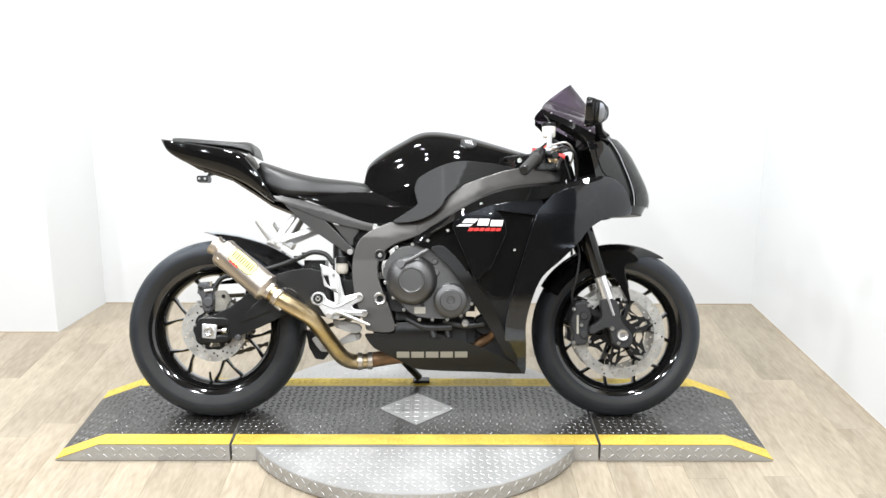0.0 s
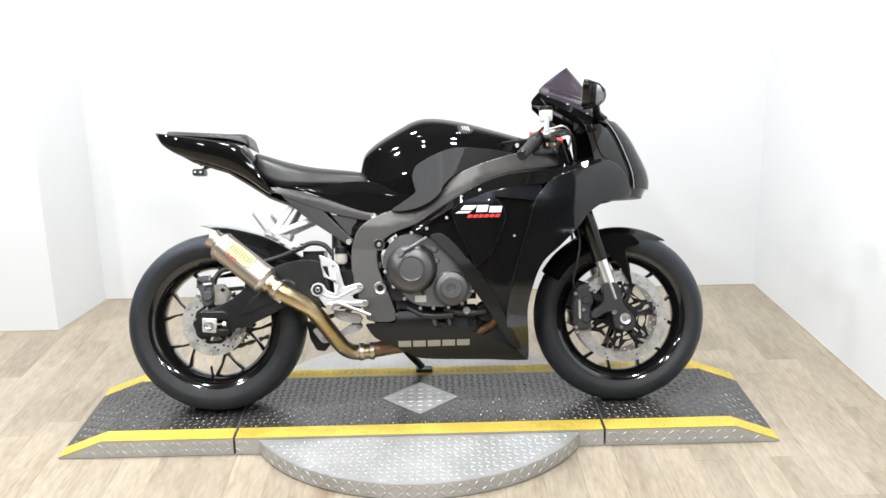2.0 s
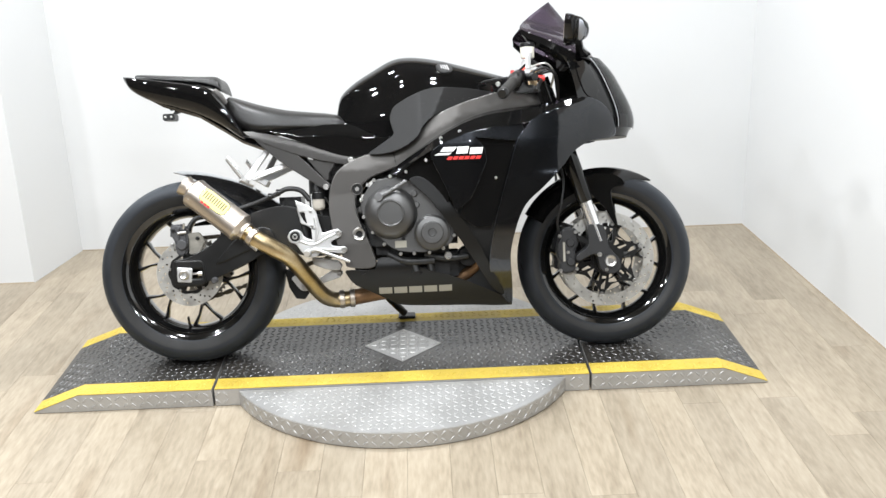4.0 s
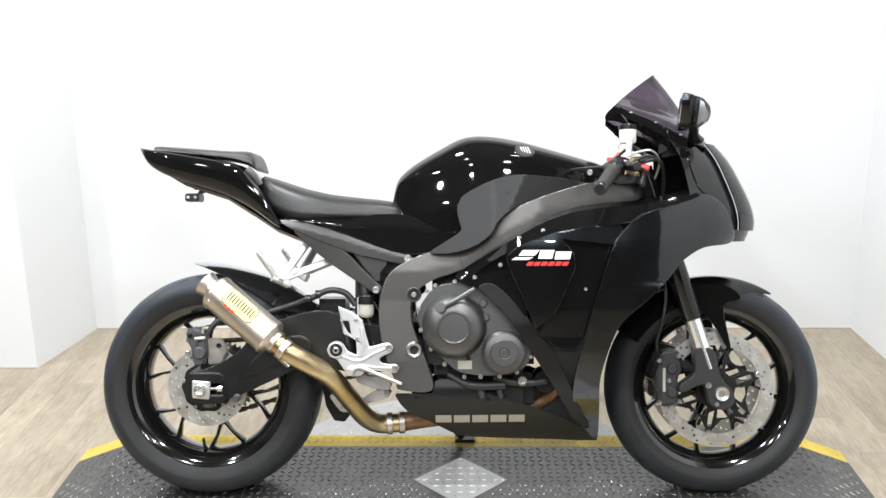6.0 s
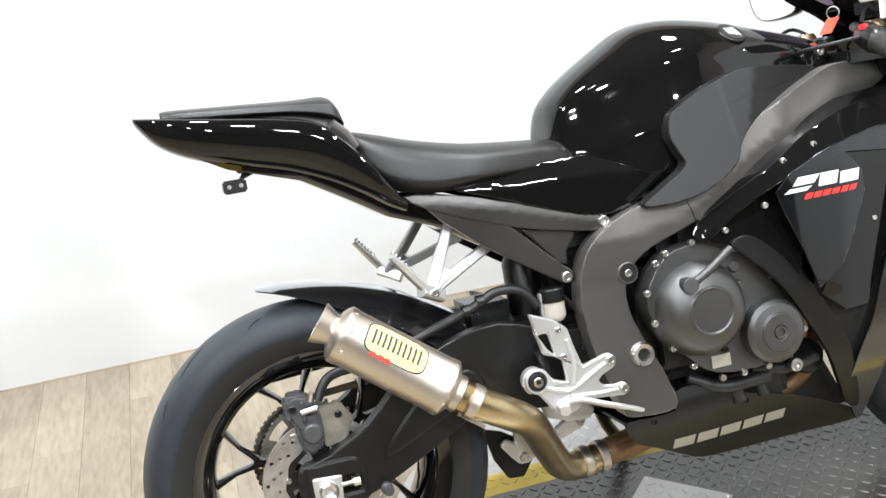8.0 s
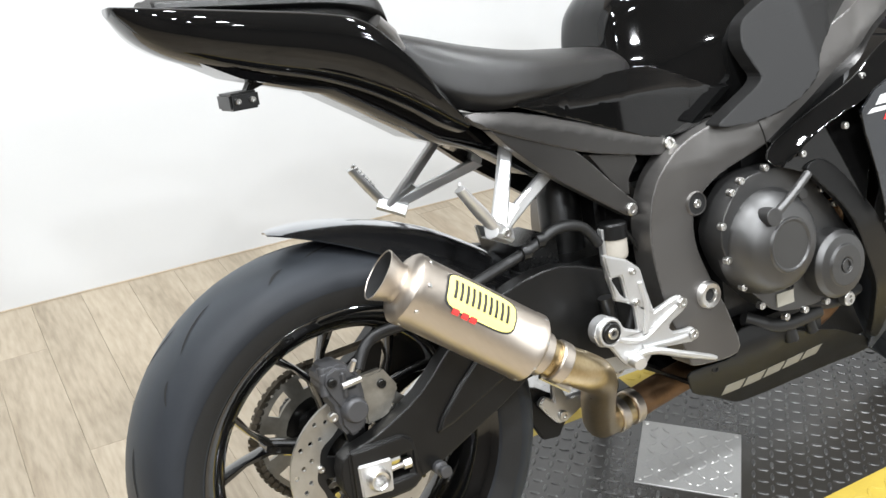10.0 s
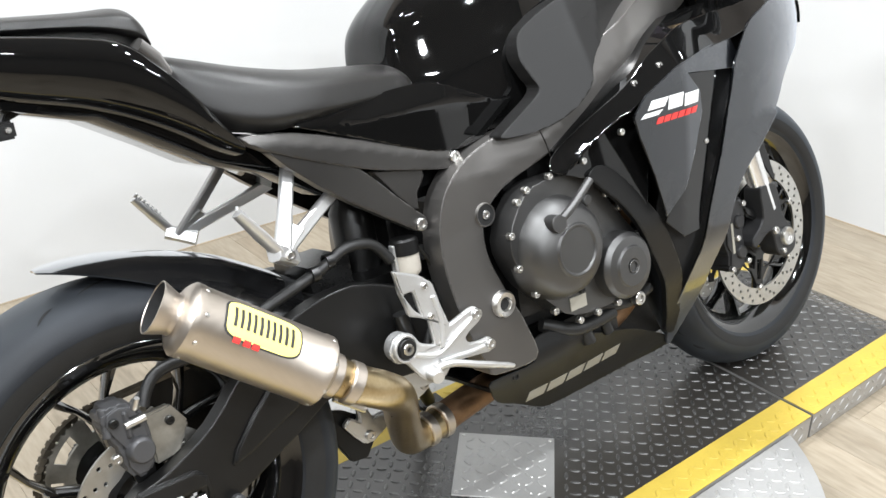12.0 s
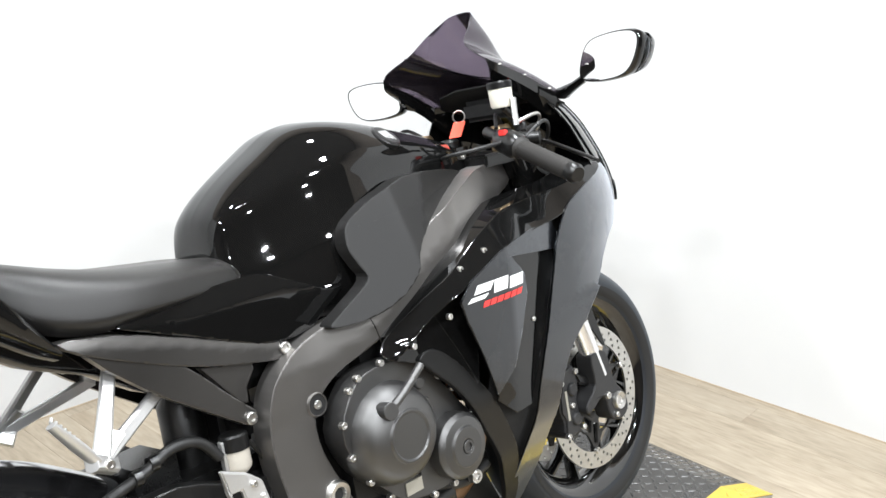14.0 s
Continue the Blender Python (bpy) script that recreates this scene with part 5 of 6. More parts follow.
belly = [(-0.168, 0.303), (-0.168, 0.288), (-0.143, 0.252), (-0.100, 0.229), (-0.055, 0.204), (-0.012, 0.180), (0.030, 0.171), (0.124, 0.166), (0.250, 0.161), (0.378, 0.155), (0.350, 0.187), (0.290, 0.218), (0.2025, 0.2595), (0.100, 0.294), (0.010, 0.322), (-0.012, 0.334), (-0.032, 0.341), (-0.066, 0.336), (-0.0735, 0.304), (-0.12, 0.302)]


def belly_w(x, z):
    return ramp_between(z, (0.155, 0.082), (0.2, 0.110), (0.24, 0.138), (0.30, 0.174), (0.322, 0.176), (0.35, 0.160)) - 0.07 * max(0.0, x)


for s in (-1, 1):
    part("side_cowl", panel(side_cowl, lambda x, z: cowl_w(x, z) + 0.004, s, 0.004, 0.016, 4, 0.0015), GRAPHITE, bike, "graphite metallic side cowl")
    ic = part("inner_cowl", panel(inner_cowl, inner_w, s, 0.004, 0.018, 1, 0.0015), GRAPHITE, bike, "graphite metallic inner cowl with a two-line decal")
    ts = part("cowl_top_strip", panel(top_strip, strip_w, s, 0.004, 0.016, 3, 0.0015), GLOSS, bike, "gloss black cowl strip")
    top_edge = [q for q in top_strip[1:9]]
    ribbon = [[(x - f * 0.004, s * (strip_w(x, z) - 0.002 - f * 0.055), z - 0.002 + f * 0.014) for f in (0, 0.25, 0.6, 1)] for x, z in curve_through(top_edge, 4)]
    part("strip_return", thick(loft(ribbon, False), 0.003), GLOSS, ts, angle=50)
    part("inner_cover", panel(inner_cover, lambda x, z: 0.222 + 0.1 * max(0.0, x - 0.05), s, 0.006, 0.02, 2, 0.001), GLOSS, bike, "gloss black inner cover")
    part("cowl_brace", panel(brace, brace_w, s, 0.012, 0.018, 4, 0.003), MATTE, bike, "matte black cowl brace")
    be = part("belly_pan", panel(belly, belly_w, s, 0.004, 0.018, 2, 0.0015), MATTE, bike, "matte black belly pan with a plain marque bar")
    for x, z in ((0.155, 0.716), (0.105, 0.648), (0.04, 0.615), (0.215, 0.735)):
        bolt(ts, x, s * (strip_w(x, z) - 0.001), z, 0.0055, side=s, h=0.003)
    bolt(be, 0.075, s * belly_w(0.075, 0.285), 0.285, 0.006, DARK, side=s, h=0.002)
    bolt(be, -0.115, s * belly_w(-0.115, 0.292), 0.292, 0.007, DARK, side=s, h=0.002)
    # a black sheet behind the opening stands in for the vent's dark depth
    vent = [(0.235, 0.724), (0.33, 0.722), (0.42, 0.705), (0.395, 0.63), (0.345, 0.52), (0.305, 0.43), (0.255, 0.43), (0.205, 0.47), (0.23, 0.52), (0.27, 0.60), (0.28, 0.67)]
    part("vent_slot", panel(vent, lambda x, z: inner_w(x, z) - 0.012, s, 0.003, 0.02, 1), GLOSS, ic, "gloss black sheet standing in for the dark vent opening")
    for x, z in ((0.325, 0.585),):
        bolt(ic, x, s * (inner_w(x, z) - 0.012), z, 0.0045, side=s, h=0.003)
    # decals: plain slanted bars, no letters
    def bar(x0, x1, z0, z1, slant, w, material, parent, name="decal_bar"):
        pts = [(x0, z0), (x1, z0), (x1 + slant, z1), (x0 + slant, z1)]
        return part(name, panel(pts, lambda x, z: w(x, z) + 0.0012, s, 0.001, 0.02, 1), material, parent)
    bar(0.132, 0.176, 0.661, 0.668, 0.012, inner_w, WHITE, ic)
    bar(0.150, 0.192, 0.672, 0.686, 0.012, inner_w, WHITE, ic)
    bar(0.200, 0.236, 0.664, 0.686, 0.006, inner_w, WHITE, ic)
    bar(0.242, 0.282, 0.662, 0.682, 0.004, inner_w, WHITE, ic)
    for k in range(6):
        bar(0.170 + 0.018 * k, 0.1845 + 0.018 * k, 0.646, 0.656, 0.006, inner_w, RED, ic)
    for k in range(5):
        bar(-0.066 + 0.0495 * k, -0.023 + 0.0495 * k, 0.2165, 0.2385, 0.0, belly_w, SILVER_DECAL, be, "marque_bar")
part("belly_floor", loft([[(x, -w, z), (x, w, z), (x, w, z + 0.006), (x, -w, z + 0.006)] for x, z, w in ((-0.10, 0.236, 0.125), (0.0, 0.182, 0.088), (0.2, 0.168, 0.07), (0.36, 0.160, 0.05))]), MATTE, bike)


def nose(u, v):
    """Upper cowl surface: v from the chin (0) to the screen base (1), u across."""
    z = 0.708 + 0.281 * v
    hw, xf, xb = cowl_hw(z), cowl_front(z), 0.615 - 0.045 * v
    f = (xb - 0.42) / (xf - 0.42)
    amax = math.acos(f)
    a = u * amax
    y = hw * max(0.0, 1 - math.cos(a) ** 2.25) ** (1 / 2.25)
    return Vector((0.42 + (xf - 0.42) * math.cos(a), math.copysign(y, u), z))


def sheet(fn, us, vs, t=0.003, lift=0.0):
    rows = []
    for v in vs:
        row = []
        for u in us:
            p = fn(u, v)
            e = 1e-3
            nrm = (fn(u + e, v) - fn(u - e, v)).cross(fn(u, v + e) - fn(u, v - e)).normalized()
            row.append(p + nrm * lift)
        rows.append(row)
    return thick(loft(rows, False), t)


nc = part("nose_cowl", sheet(nose, np.linspace(-1, 1, 33), np.linspace(0, 1, 18)), GLOSS, bike, "gloss black nose cowl", angle=50)
for s in (-1, 1):
    us = np.linspace(0.04, 0.60, 12) * s
    vs = np.linspace(0.10, 0.90, 12)
    hl = part("headlight", sheet(nose, us, vs, 0.002, 0.0105), LENS, nc, "clear swept headlight lens", angle=50)
    part("reflector", sheet(nose, us, vs, 0.001, 0.0070), REFLECTOR, hl, "pale silver headlight reflector", angle=50)
    part("lens_brow", sheet(nose, np.linspace(0.46, 0.60, 8) * s, np.linspace(0.10, 0.24, 4), 0.001, 0.0130), GLOSS, hl, angle=50)
chin = [nose(u, 0.0) for u in np.linspace(-1, 1, 17)]
part("chin_panel", thick(loft([[tuple(p) for p in chin], [(p.x * 0.62 + 0.22, p.y * 0.9, p.z - 0.0) for p in chin]], False), 0.003), MATTE, bike)
screen_c = [(0.676, 0.986), (0.668, 0.998), (0.658, 1.012), (0.640, 1.036), (0.588, 1.112), (0.541, 1.170)]
screen_e = [(0.602, 0.162, 0.978), (0.515, 0.154, 1.024), (0.430, 0.142, 1.064), (0.453, 0.078, 1.102), (0.492, 0.060, 1.134), (0.530, 0.036, 1.162)]
cc_, ee_ = curve_through(screen_c, 6), curve_through(screen_e, 6)
rows = []
for (cx, cz), (ex, ey, ez) in zip(cc_, ee_):
    row = []
    for k in range(29):
        u = -1 + 2 * k / 28
        a = u * math.pi / 2
        row.append((ex + (cx - ex) * abs(math.cos(a)) ** 0.9, ey * math.copysign(abs(math.sin(a)) ** 0.95, u), ez + (cz - ez) * math.cos(a)))
    rows.append(row)
screen = part("windscreen", thick(loft(rows, False), 0.0025), SMOKE, bike, "purple smoke-tinted bubble windscreen", angle=60)
part("screen_step", tube([(x - 0.003, y * 0.985, z) for x, y, z in rows[17]], 0.0016, 6), DARK, screen, "dark moulded step across the screen")
edge_line = [Vector(q) for q in ee_[:13]]
for s in (-1, 1):
    def down(q, f, dx, dy, dz):
        return Vector((q.x + dx * f, s * (q.y + dy * f), q.z + dz * f))
    for x, y, z in (ee_[2], ee_[6], ee_[10]):
        part("screen_bolt", turned([(0, 0.003), (0.003, 0.0025), (0.0045, 0), (0, 0)], (x + 0.006, s * (y + 0.003), z - 0.003), "z", 10), BOLT, screen)
    lip = [[down(q, 1, 0, 0.002, 0.0), down(q, 1, 0.0, 0.005, -0.018 - 0.012 * i / 12), down(q, 1, 0.02, -0.012, -0.040 - 0.03 * i / 12)] for i, q in enumerate(reversed(edge_line))]
    part("screen_lip", thick(loft(lip, False), 0.004), GLOSS, bike, "gloss black cockpit lip below the screen", angle=50)
# added near-black sheets behind the cowl darken the gaps between its panels
for s in (-1, 1):
    gap_backing = [(0.33, 0.73), (0.42, 0.775), (0.55, 0.80), (0.60, 0.76), (0.52, 0.66), (0.43, 0.56), (0.37, 0.46), (0.345, 0.36), (0.33, 0.28), (0.29, 0.30), (0.24, 0.40), (0.20, 0.47), (0.26, 0.60)]
    part("cowl_baffle", panel(gap_backing, lambda x, z: min(0.225, cowl_w(x, z) - 0.02), s, 0.004, 0.03, 2), SHADE_MATTE, bike)
# dash shroud and instruments under the screen
dash = [[(0.565, -0.120, 1.008), (0.555, -0.06, 1.018), (0.555, 0.06, 1.018), (0.565, 0.120, 1.008)], [(0.585, -0.14, 0.985), (0.59, -0.06, 0.995), (0.59, 0.06, 0.995), (0.585, 0.14, 0.985)], [(0.66, -0.14, 0.955), (0.67, -0.06, 0.97), (0.67, 0.06, 0.97), (0.66, 0.14, 0.955)]]
part("dash_shroud", thick(loft(dash, False), 0.004), SHADE_MATTE, bike, "matte black dash shroud")
part("dash_display", block(0.57, 0.61, -0.07, 0.07, 0.945, 0.990, 0.01), SHADE_MATTE, bike, "dark instrument cluster")
for s in (-1, 1):
    wing = [(0.597, 0.972), (0.622, 0.968), (0.652, 0.93), (0.67, 0.85), (0.645, 0.828), (0.618, 0.85), (0.602, 0.91)]
    part("cockpit_side", panel(wing, lambda x, z: cowl_w(x, z) + 0.0035, s, 0.004, 0.02, 2), GLOSS, bike)

# ---- mirrors ----
for s in (-1, 1):
    c = Vector((0.545, -0.335 if s < 0 else 0.305, 1.026))
    shape = curve_through([(-0.085, -0.028), (-0.06, 0.035), (0.0, 0.050), (0.075, 0.046), (0.092, 0.022), (0.070, -0.025), (0.03, -0.046), (-0.05, -0.046)], 4, True)
    turn = Matrix.Translation(c) @ Matrix.Rotation(radians(s * 9), 4, "Z") @ Matrix.Scale(0.86, 4) @ Matrix.Rotation(radians(6), 4, "Y")
    rings = []
    for f, dx in ((1.0, 0.0), (1.04, 0.008), (0.98, 0.030), (0.72, 0.052), (0.3, 0.062)):
        rings.append([turn @ Vector((dx, s * q[0] * f, q[1] * f)) for q in shape])
    mi = part("mirror", loft(rings), GLOSS, bike, "gloss black mirror on a stalk", angle=40)
    part("mirror_glass", loft([[turn @ Vector((dx, s * q[0] * 0.95, q[1] * 0.95)) for q in shape] for dx in (-0.001, 0.002)]), MIRROR, mi, "silvered mirror glass")
    part("mirror_stalk", tube(curve_through([(0.625, s * 0.165, 0.975), (0.610, s * 0.205, 0.985), (0.60, s * 0.25, 1.0), (0.585, s * 0.295, 1.012)], 4), [0.022, 0.02, 0.018, 0.016, 0.014] + [0.013] * 8, 12, flat=0.6), GLOSS, mi)
    part("turn_lens", loft([[turn @ Vector((dx, s * q[0] * f + s * 0.012, q[1] * f)) for q in shape] for f, dx in ((0.90, 0.036), (0.80, 0.058), (0.45, 0.080), (0.15, 0.086))]), LENS, mi, "clear indicator lens")
    part("lens_core", loft([[turn @ Vector((dx, s * q[0] * f + s * 0.012, q[1] * f)) for q in shape] for f, dx in ((0.70, 0.050), (0.60, 0.062), (0.3, 0.070))]), REFLECTOR, mi)

# ---- handlebars ----
part("top_clamp", soften(plate([(0.40, -0.13), (0.50, -0.13), (0.52, 0.0), (0.50, 0.13), (0.40, 0.13), (0.38, 0.0)], 0.86, 0.885), 0.004), DARK, bike)
tc_ = [o for o in bike.children if o.name.startswith("top_clamp")][0]
for v in tc_.data.vertices:
    v.co = (v.co.x, v.co.z, v.co.y)
for s in (-1, 1):
    a, b = Vector((0.432, s * 0.115, 0.925)), Vector((0.345, s * 0.373, 0.838))
    cl = part("clip_on_bar", tube([a, b], 0.011, 12), DARK, bike, "black clip-on handlebar")
    g0, g1 = a.lerp(b, 0.42), a.lerp(b, 0.95)
    grip_path = [g0.lerp(g1, f) for f in np.linspace(0, 1, 25)]
    part("grip", tube(grip_path, [0.0215] + [0.0165 + (0.0012 if i % 2 else 0) for i in range(23)] + [0.0165], 14), GRIP, cl, "ribbed black rubber grip")
    part("bar_end", tube([a.lerp(b, 0.95), a.lerp(b, 1.0), a.lerp(b, 1.03)], [0.017, 0.018, 0.013], 14), DARK, cl)
    sw = a.lerp(b, 0.28)
    part("switch_housing", tube([a.lerp(b, 0.16), a.lerp(b, 0.2), a.lerp(b, 0.36), a.lerp(b, 0.4)], [0.017, 0.024, 0.025, 0.019], 12), DARK, cl)
    part("fork_cap", turned([(0, 0.012), (0.017, 0.012), (0.022, 0.004), (0.022, -0.05), (0, -0.05)], (0.480, s * 0.108, 0.922), "z", 20), CAP_REFLECTION, cl)
    part("hand_lever", tube(curve_through([sw + Vector((0.035, 0, 0.0)), sw + Vector((0.075, s * 0.02, -0.008)), sw + Vector((0.06, s * 0.09, -0.03)), sw + Vector((0.045, s * 0.16, -0.055))], 5), 0.006, 8, flat=0.7), DARK, cl)
    part("switch_button", block(sw.x - 0.02, sw.x - 0.008, sw.y - 0.008, sw.y + 0.008, sw.z + 0.014, sw.z + 0.026, 0.002), RED, cl)
    part("lever_adjuster", tube([sw + Vector((0.07, -s * 0.005, 0.0)), sw + Vector((0.09, -s * 0.005, -0.002))], 0.009, 10), RED, cl)
    part("master_cylinder", tube([sw + Vector((0.03, -s * 0.02, 0.005)), sw + Vector((0.055, s * 0.03, 0.0))], 0.013, 12), DARK, cl)
res = part("brake_reservoir", turned([(0, 0.0), (0.019, 0.0), (0.022, 0.004), (0.023, 0.036), (0, 0.036)], (0.448, -0.150, 0.967), "z", 24), FLUID, bike, "white brake fluid cup with a black cap")
part("reservoir_cap", turned([(0, 0.014), (0.022, 0.014), (0.0245, 0.011), (0.0245, 0.0), (0, 0.0)], (0.448, -0.150, 1.003), "z", 24), MATTE, res)
part("reservoir_bracket", tube([(0.452, -0.176, 0.982), (0.448, -0.178, 0.962), (0.445, -0.180, 0.93)], 0.009, 8, flat=0.5), ALU, res)
part("reservoir_hose", tube(curve_through([(0.448, -0.150, 0.967), (0.47, -0.145, 0.955), (0.50, -0.15, 0.93), (0.475, -0.17, 0.915)], 5), 0.006, 8), HOSE, res)
for pts, r, m_ in (([(0.452, -0.176, 0.935), (0.50, -0.19, 0.945), (0.53, -0.16, 0.915), (0.52, -0.11, 0.86)], 0.0035, STEEL), ([(0.44, -0.20, 0.905), (0.49, -0.21, 0.93), (0.535, -0.18, 0.90), (0.545, -0.12, 0.83)], 0.004, HOSE), ([(0.42, -0.15, 0.93), (0.46, -0.12, 0.955), (0.52, -0.08, 0.93)], 0.004, HOSE), ([(0.43, 0.15, 0.93), (0.49, 0.16, 0.95), (0.54, 0.12, 0.90)], 0.004, HOSE)):
    part("control_cable", tube(curve_through(pts, 6), r, 8), m_, bike)
part("throttle_cable", tube(curve_through([(0.40, -0.19, 0.905), (0.33, -0.17, 0.90), (0.30, -0.12, 0.895), (0.36, -0.05, 0.88)], 6), 0.004, 8), HOSE, bike)
part("brake_line", tube(curve_through([(0.47, -0.16, 0.91), (0.53, -0.16, 0.92), (0.55, -0.12, 0.86), (0.54, -0.09, 0.75)], 6), 0.005, 8), HOSE, bike)
tag_h, tag_n = Vector((0.0072, -0.0096, 0)), Vector((-0.0016, -0.0012, 0))
tag_lo, tag_hi = Vector((0.424, -0.037, 0.924)), Vector((0.449, -0.033, 0.953))
key = part("key_tag", loft([[tag_lo - tag_h + tag_n * k, tag_lo + tag_h + tag_n * k, tag_hi + tag_h + tag_n * k, tag_hi - tag_h + tag_n * k] for k in (0, 1)]), TAG, bike, "red plastic key tag", angle=20)
part("key_ring", tube([tag_hi + Vector((0.012 * math.cos(q) * 0.6, -0.012 * math.cos(q) * 0.8, 0.010 + 0.012 * math.sin(q))) for q in np.linspace(0, 2 * math.pi, 17)[:-1]], 0.0012, 6, closed=True), BOLT, key)
part("ignition_lock", turned([(0, 0.02), (0.016, 0.02), (0.02, 0.015), (0.02, -0.02), (0, -0.02)], (0.445, 0, 0.90), "z", 20), DARK, bike)

# ---- exhaust ----
A, B = Vector((-0.646, -0.196, 0.578)), Vector((-0.490, -0.232, 0.455))
ax = (B - A).normalized()
LEN = (B - A).length
body = [(-0.008, 0.032), (-0.004, 0.040), (0.0, 0.045), (0.004, 0.0485), (0.013, 0.0485), (0.016, 0.0475), (LEN - 0.016, 0.0475), (LEN - 0.013, 0.0485), (LEN - 0.004, 0.0485), (LEN, 0.044), (LEN + 0.008, 0.031)]
sil = part("silencer", axial(A, ax, body, 44), TITAN, bike, "brushed titanium silencer", angle=30)
mouth = [(-0.004, 0.0285), (-0.012, 0.0268), (-0.016, 0.028), (-0.024, 0.0310), (-0.034, 0.0345), (-0.0355, 0.0348), (-0.036, 0.0335), (-0.025, 0.0290), (-0.015, 0.0252), (-0.004, 0.0245)]
part("silencer_outlet", axial(A, ax, mouth, 40, True), TITAN, sil, "flared titanium outlet", angle=50)
# near-black lining inside the flare, then a plug that closes the pipe
bore = [(-0.0348, 0.0328), (-0.024, 0.0282), (-0.015, 0.0246), (-0.008, 0.0240), (-0.008, 0.0230), (-0.016, 0.0236), (-0.025, 0.0272), (-0.0348, 0.0320)]
part("outlet_bore", axial(A, ax, bore, 40, True), SHADE_MATTE, sil, "near-black outlet bore", angle=50)
part("outlet_core", axial(A, ax, [(-0.012, 0.0243), (0.0, 0.0243)], 24), SHADE_MATTE, sil)
side_dir = Vector((0, -1, 0))
up_dir = ax.cross(side_dir).normalized()
if up_dir.z < 0:
    up_dir = -up_dir


def on_can(l, a, lift=0.0):
    """A point on the silencer: l along from its rear end, a radians up from the outer side."""
    r = 0.0475 + lift
    return A + ax * l + side_dir * r * math.cos(a) + up_dir * r * math.sin(a)


def can_badge(name, l0, l1, a0, a1, lift, material, round_=True, n=24):
    """A plate bent round the silencer."""
    lm, am, lh, ah = (l0 + l1) / 2, (a0 + a1) / 2, (l1 - l0) / 2, (a1 - a0) / 2
    bm = bmesh.new()
    pts = []
    for k in range(n):
        q = 2 * math.pi * k / n
        e = 0.45 if round_ else 0.12
        c, s_ = math.cos(q), math.sin(q)
        pts.append((lm + lh * math.copysign(abs(c) ** e, c), am + ah * math.copysign(abs(s_) ** e, s_)))
    rows = [[on_can(lm + (l - lm) * f, am + (a - am) * f, lift) for l, a in pts] for f in (1.0, 0.66, 0.33, 0.02)]
    ring_faces(bm, rows, True, True)
    return part(name, bm, material, sil)


can_badge("badge_edge", 0.0315, 0.1385, -0.05, 1.07, 0.0016, BLACK_DECAL)
badge = can_badge("badge", 0.034, 0.136, 0.0, 1.02, 0.0022, YELLOW_BADGE)
for k in range(5):
    l = 0.043 + 0.0175 * k
    can_badge("badge_bar", l, l + 0.0042, 0.28, 0.80, 0.0029, BLACK_DECAL, False)
    can_badge("badge_bar", l + 0.0088, l + 0.0128, 0.28, 0.80, 0.0029, BLACK_DECAL, False)
for l in (0.048, 0.062, 0.074):
    can_badge("badge_flash", l, l + 0.010, -0.11, 0.05, 0.0027, RED, False)
for l in (0.010, 0.190):
    for k in range(8):
        a = 2 * math.pi * k / 8 + 0.3
        o = part("rivet", turned([(0, 0.0016), (0.0025, 0.0012), (0.0034, 0)], (0, 0, 0), "z", 8), BOLT, sil)
        p = on_can(l, a, 0.0005)
        nrm = (p - (A + ax * l)).normalized()
        o.matrix_basis = Matrix.Translation(p) @ nrm.to_track_quat("Z", "Y").to_matrix().to_4x4()
pipe = curve_through([B + ax * 0.002, (-0.445, -0.232, 0.420), (-0.395, -0.218, 0.388), (-0.345, -0.172, 0.347), (-0.300, -0.100, 0.275), (-0.262, -0.045, 0.215), (-0.225, -0.012, 0.192), (-0.175, -0.004, 0.193)], 7)
lp = part("link_pipe", tube(pipe, [0.0275] * len(pipe), 24), HEAT, bike, "gold heat-tinted link pipe")
for f, r in ((B + ax * 0.012, 0.031), (B + ax * 0.045, 0.030), ((-0.20, -0.007, 0.192), 0.0315), ((-0.165, -0.004, 0.194), 0.0315)):
    f = Vector(f)
    d = ax if f.x < -0.3 else Vector((1, 0.1, 0.03)).normalized()
    part("pipe_clamp", tube([f - d * 0.009, f - d * 0.007, f + d * 0.007, f + d * 0.009], [r - 0.002, r, r, r - 0.002], 24), TITAN, lp)
part("collector_pipe", tube(curve_through([(-0.175, -0.004, 0.193), (-0.10, -0.002, 0.205), (-0.02, 0.0, 0.215), (0.05, 0, 0.22)], 5), 0.027, 20), HEADER, bike, "heat-browned collector pipe")
part("pipe_spring", tube([B + ax * 0.01 + Vector((0.0, 0, -0.035)), B + ax * 0.06 + Vector((0, 0, -0.034))], 0.005, 8), BOLT, lp)

# ---- foot controls ----
plate_o = [(-0.3224, 0.537), (-0.281, 0.5195), (-0.2575, 0.500), (-0.250, 0.466), (-0.2394, 0.428), (-0.200, 0.4385), (-0.187, 0.4395), (-0.1755, 0.4285), (-0.181, 0.414), (-0.205, 0.404), (-0.215, 0.396), (-0.208, 0.386), (-0.185, 0.3825), (-0.168, 0.3835), (-0.1592, 0.3715), (-0.1689, 0.359), (-0.2024, 0.3635), (-0.2448, 0.369), (-0.262, 0.352), (-0.288, 0.350), (-0.307, 0.368), (-0.326, 0.396), (-0.345, 0.402), (-0.353, 0.420), (-0.344, 0.438), (-0.327, 0.444), (-0.309, 0.437), (-0.297, 0.417), (-0.272, 0.4065), (-0.275, 0.4480), (-0.308, 0.463)]
hole = [(-0.3125, 0.498), (-0.2935, 0.4975), (-0.2865, 0.458), (-0.298, 0.470)]
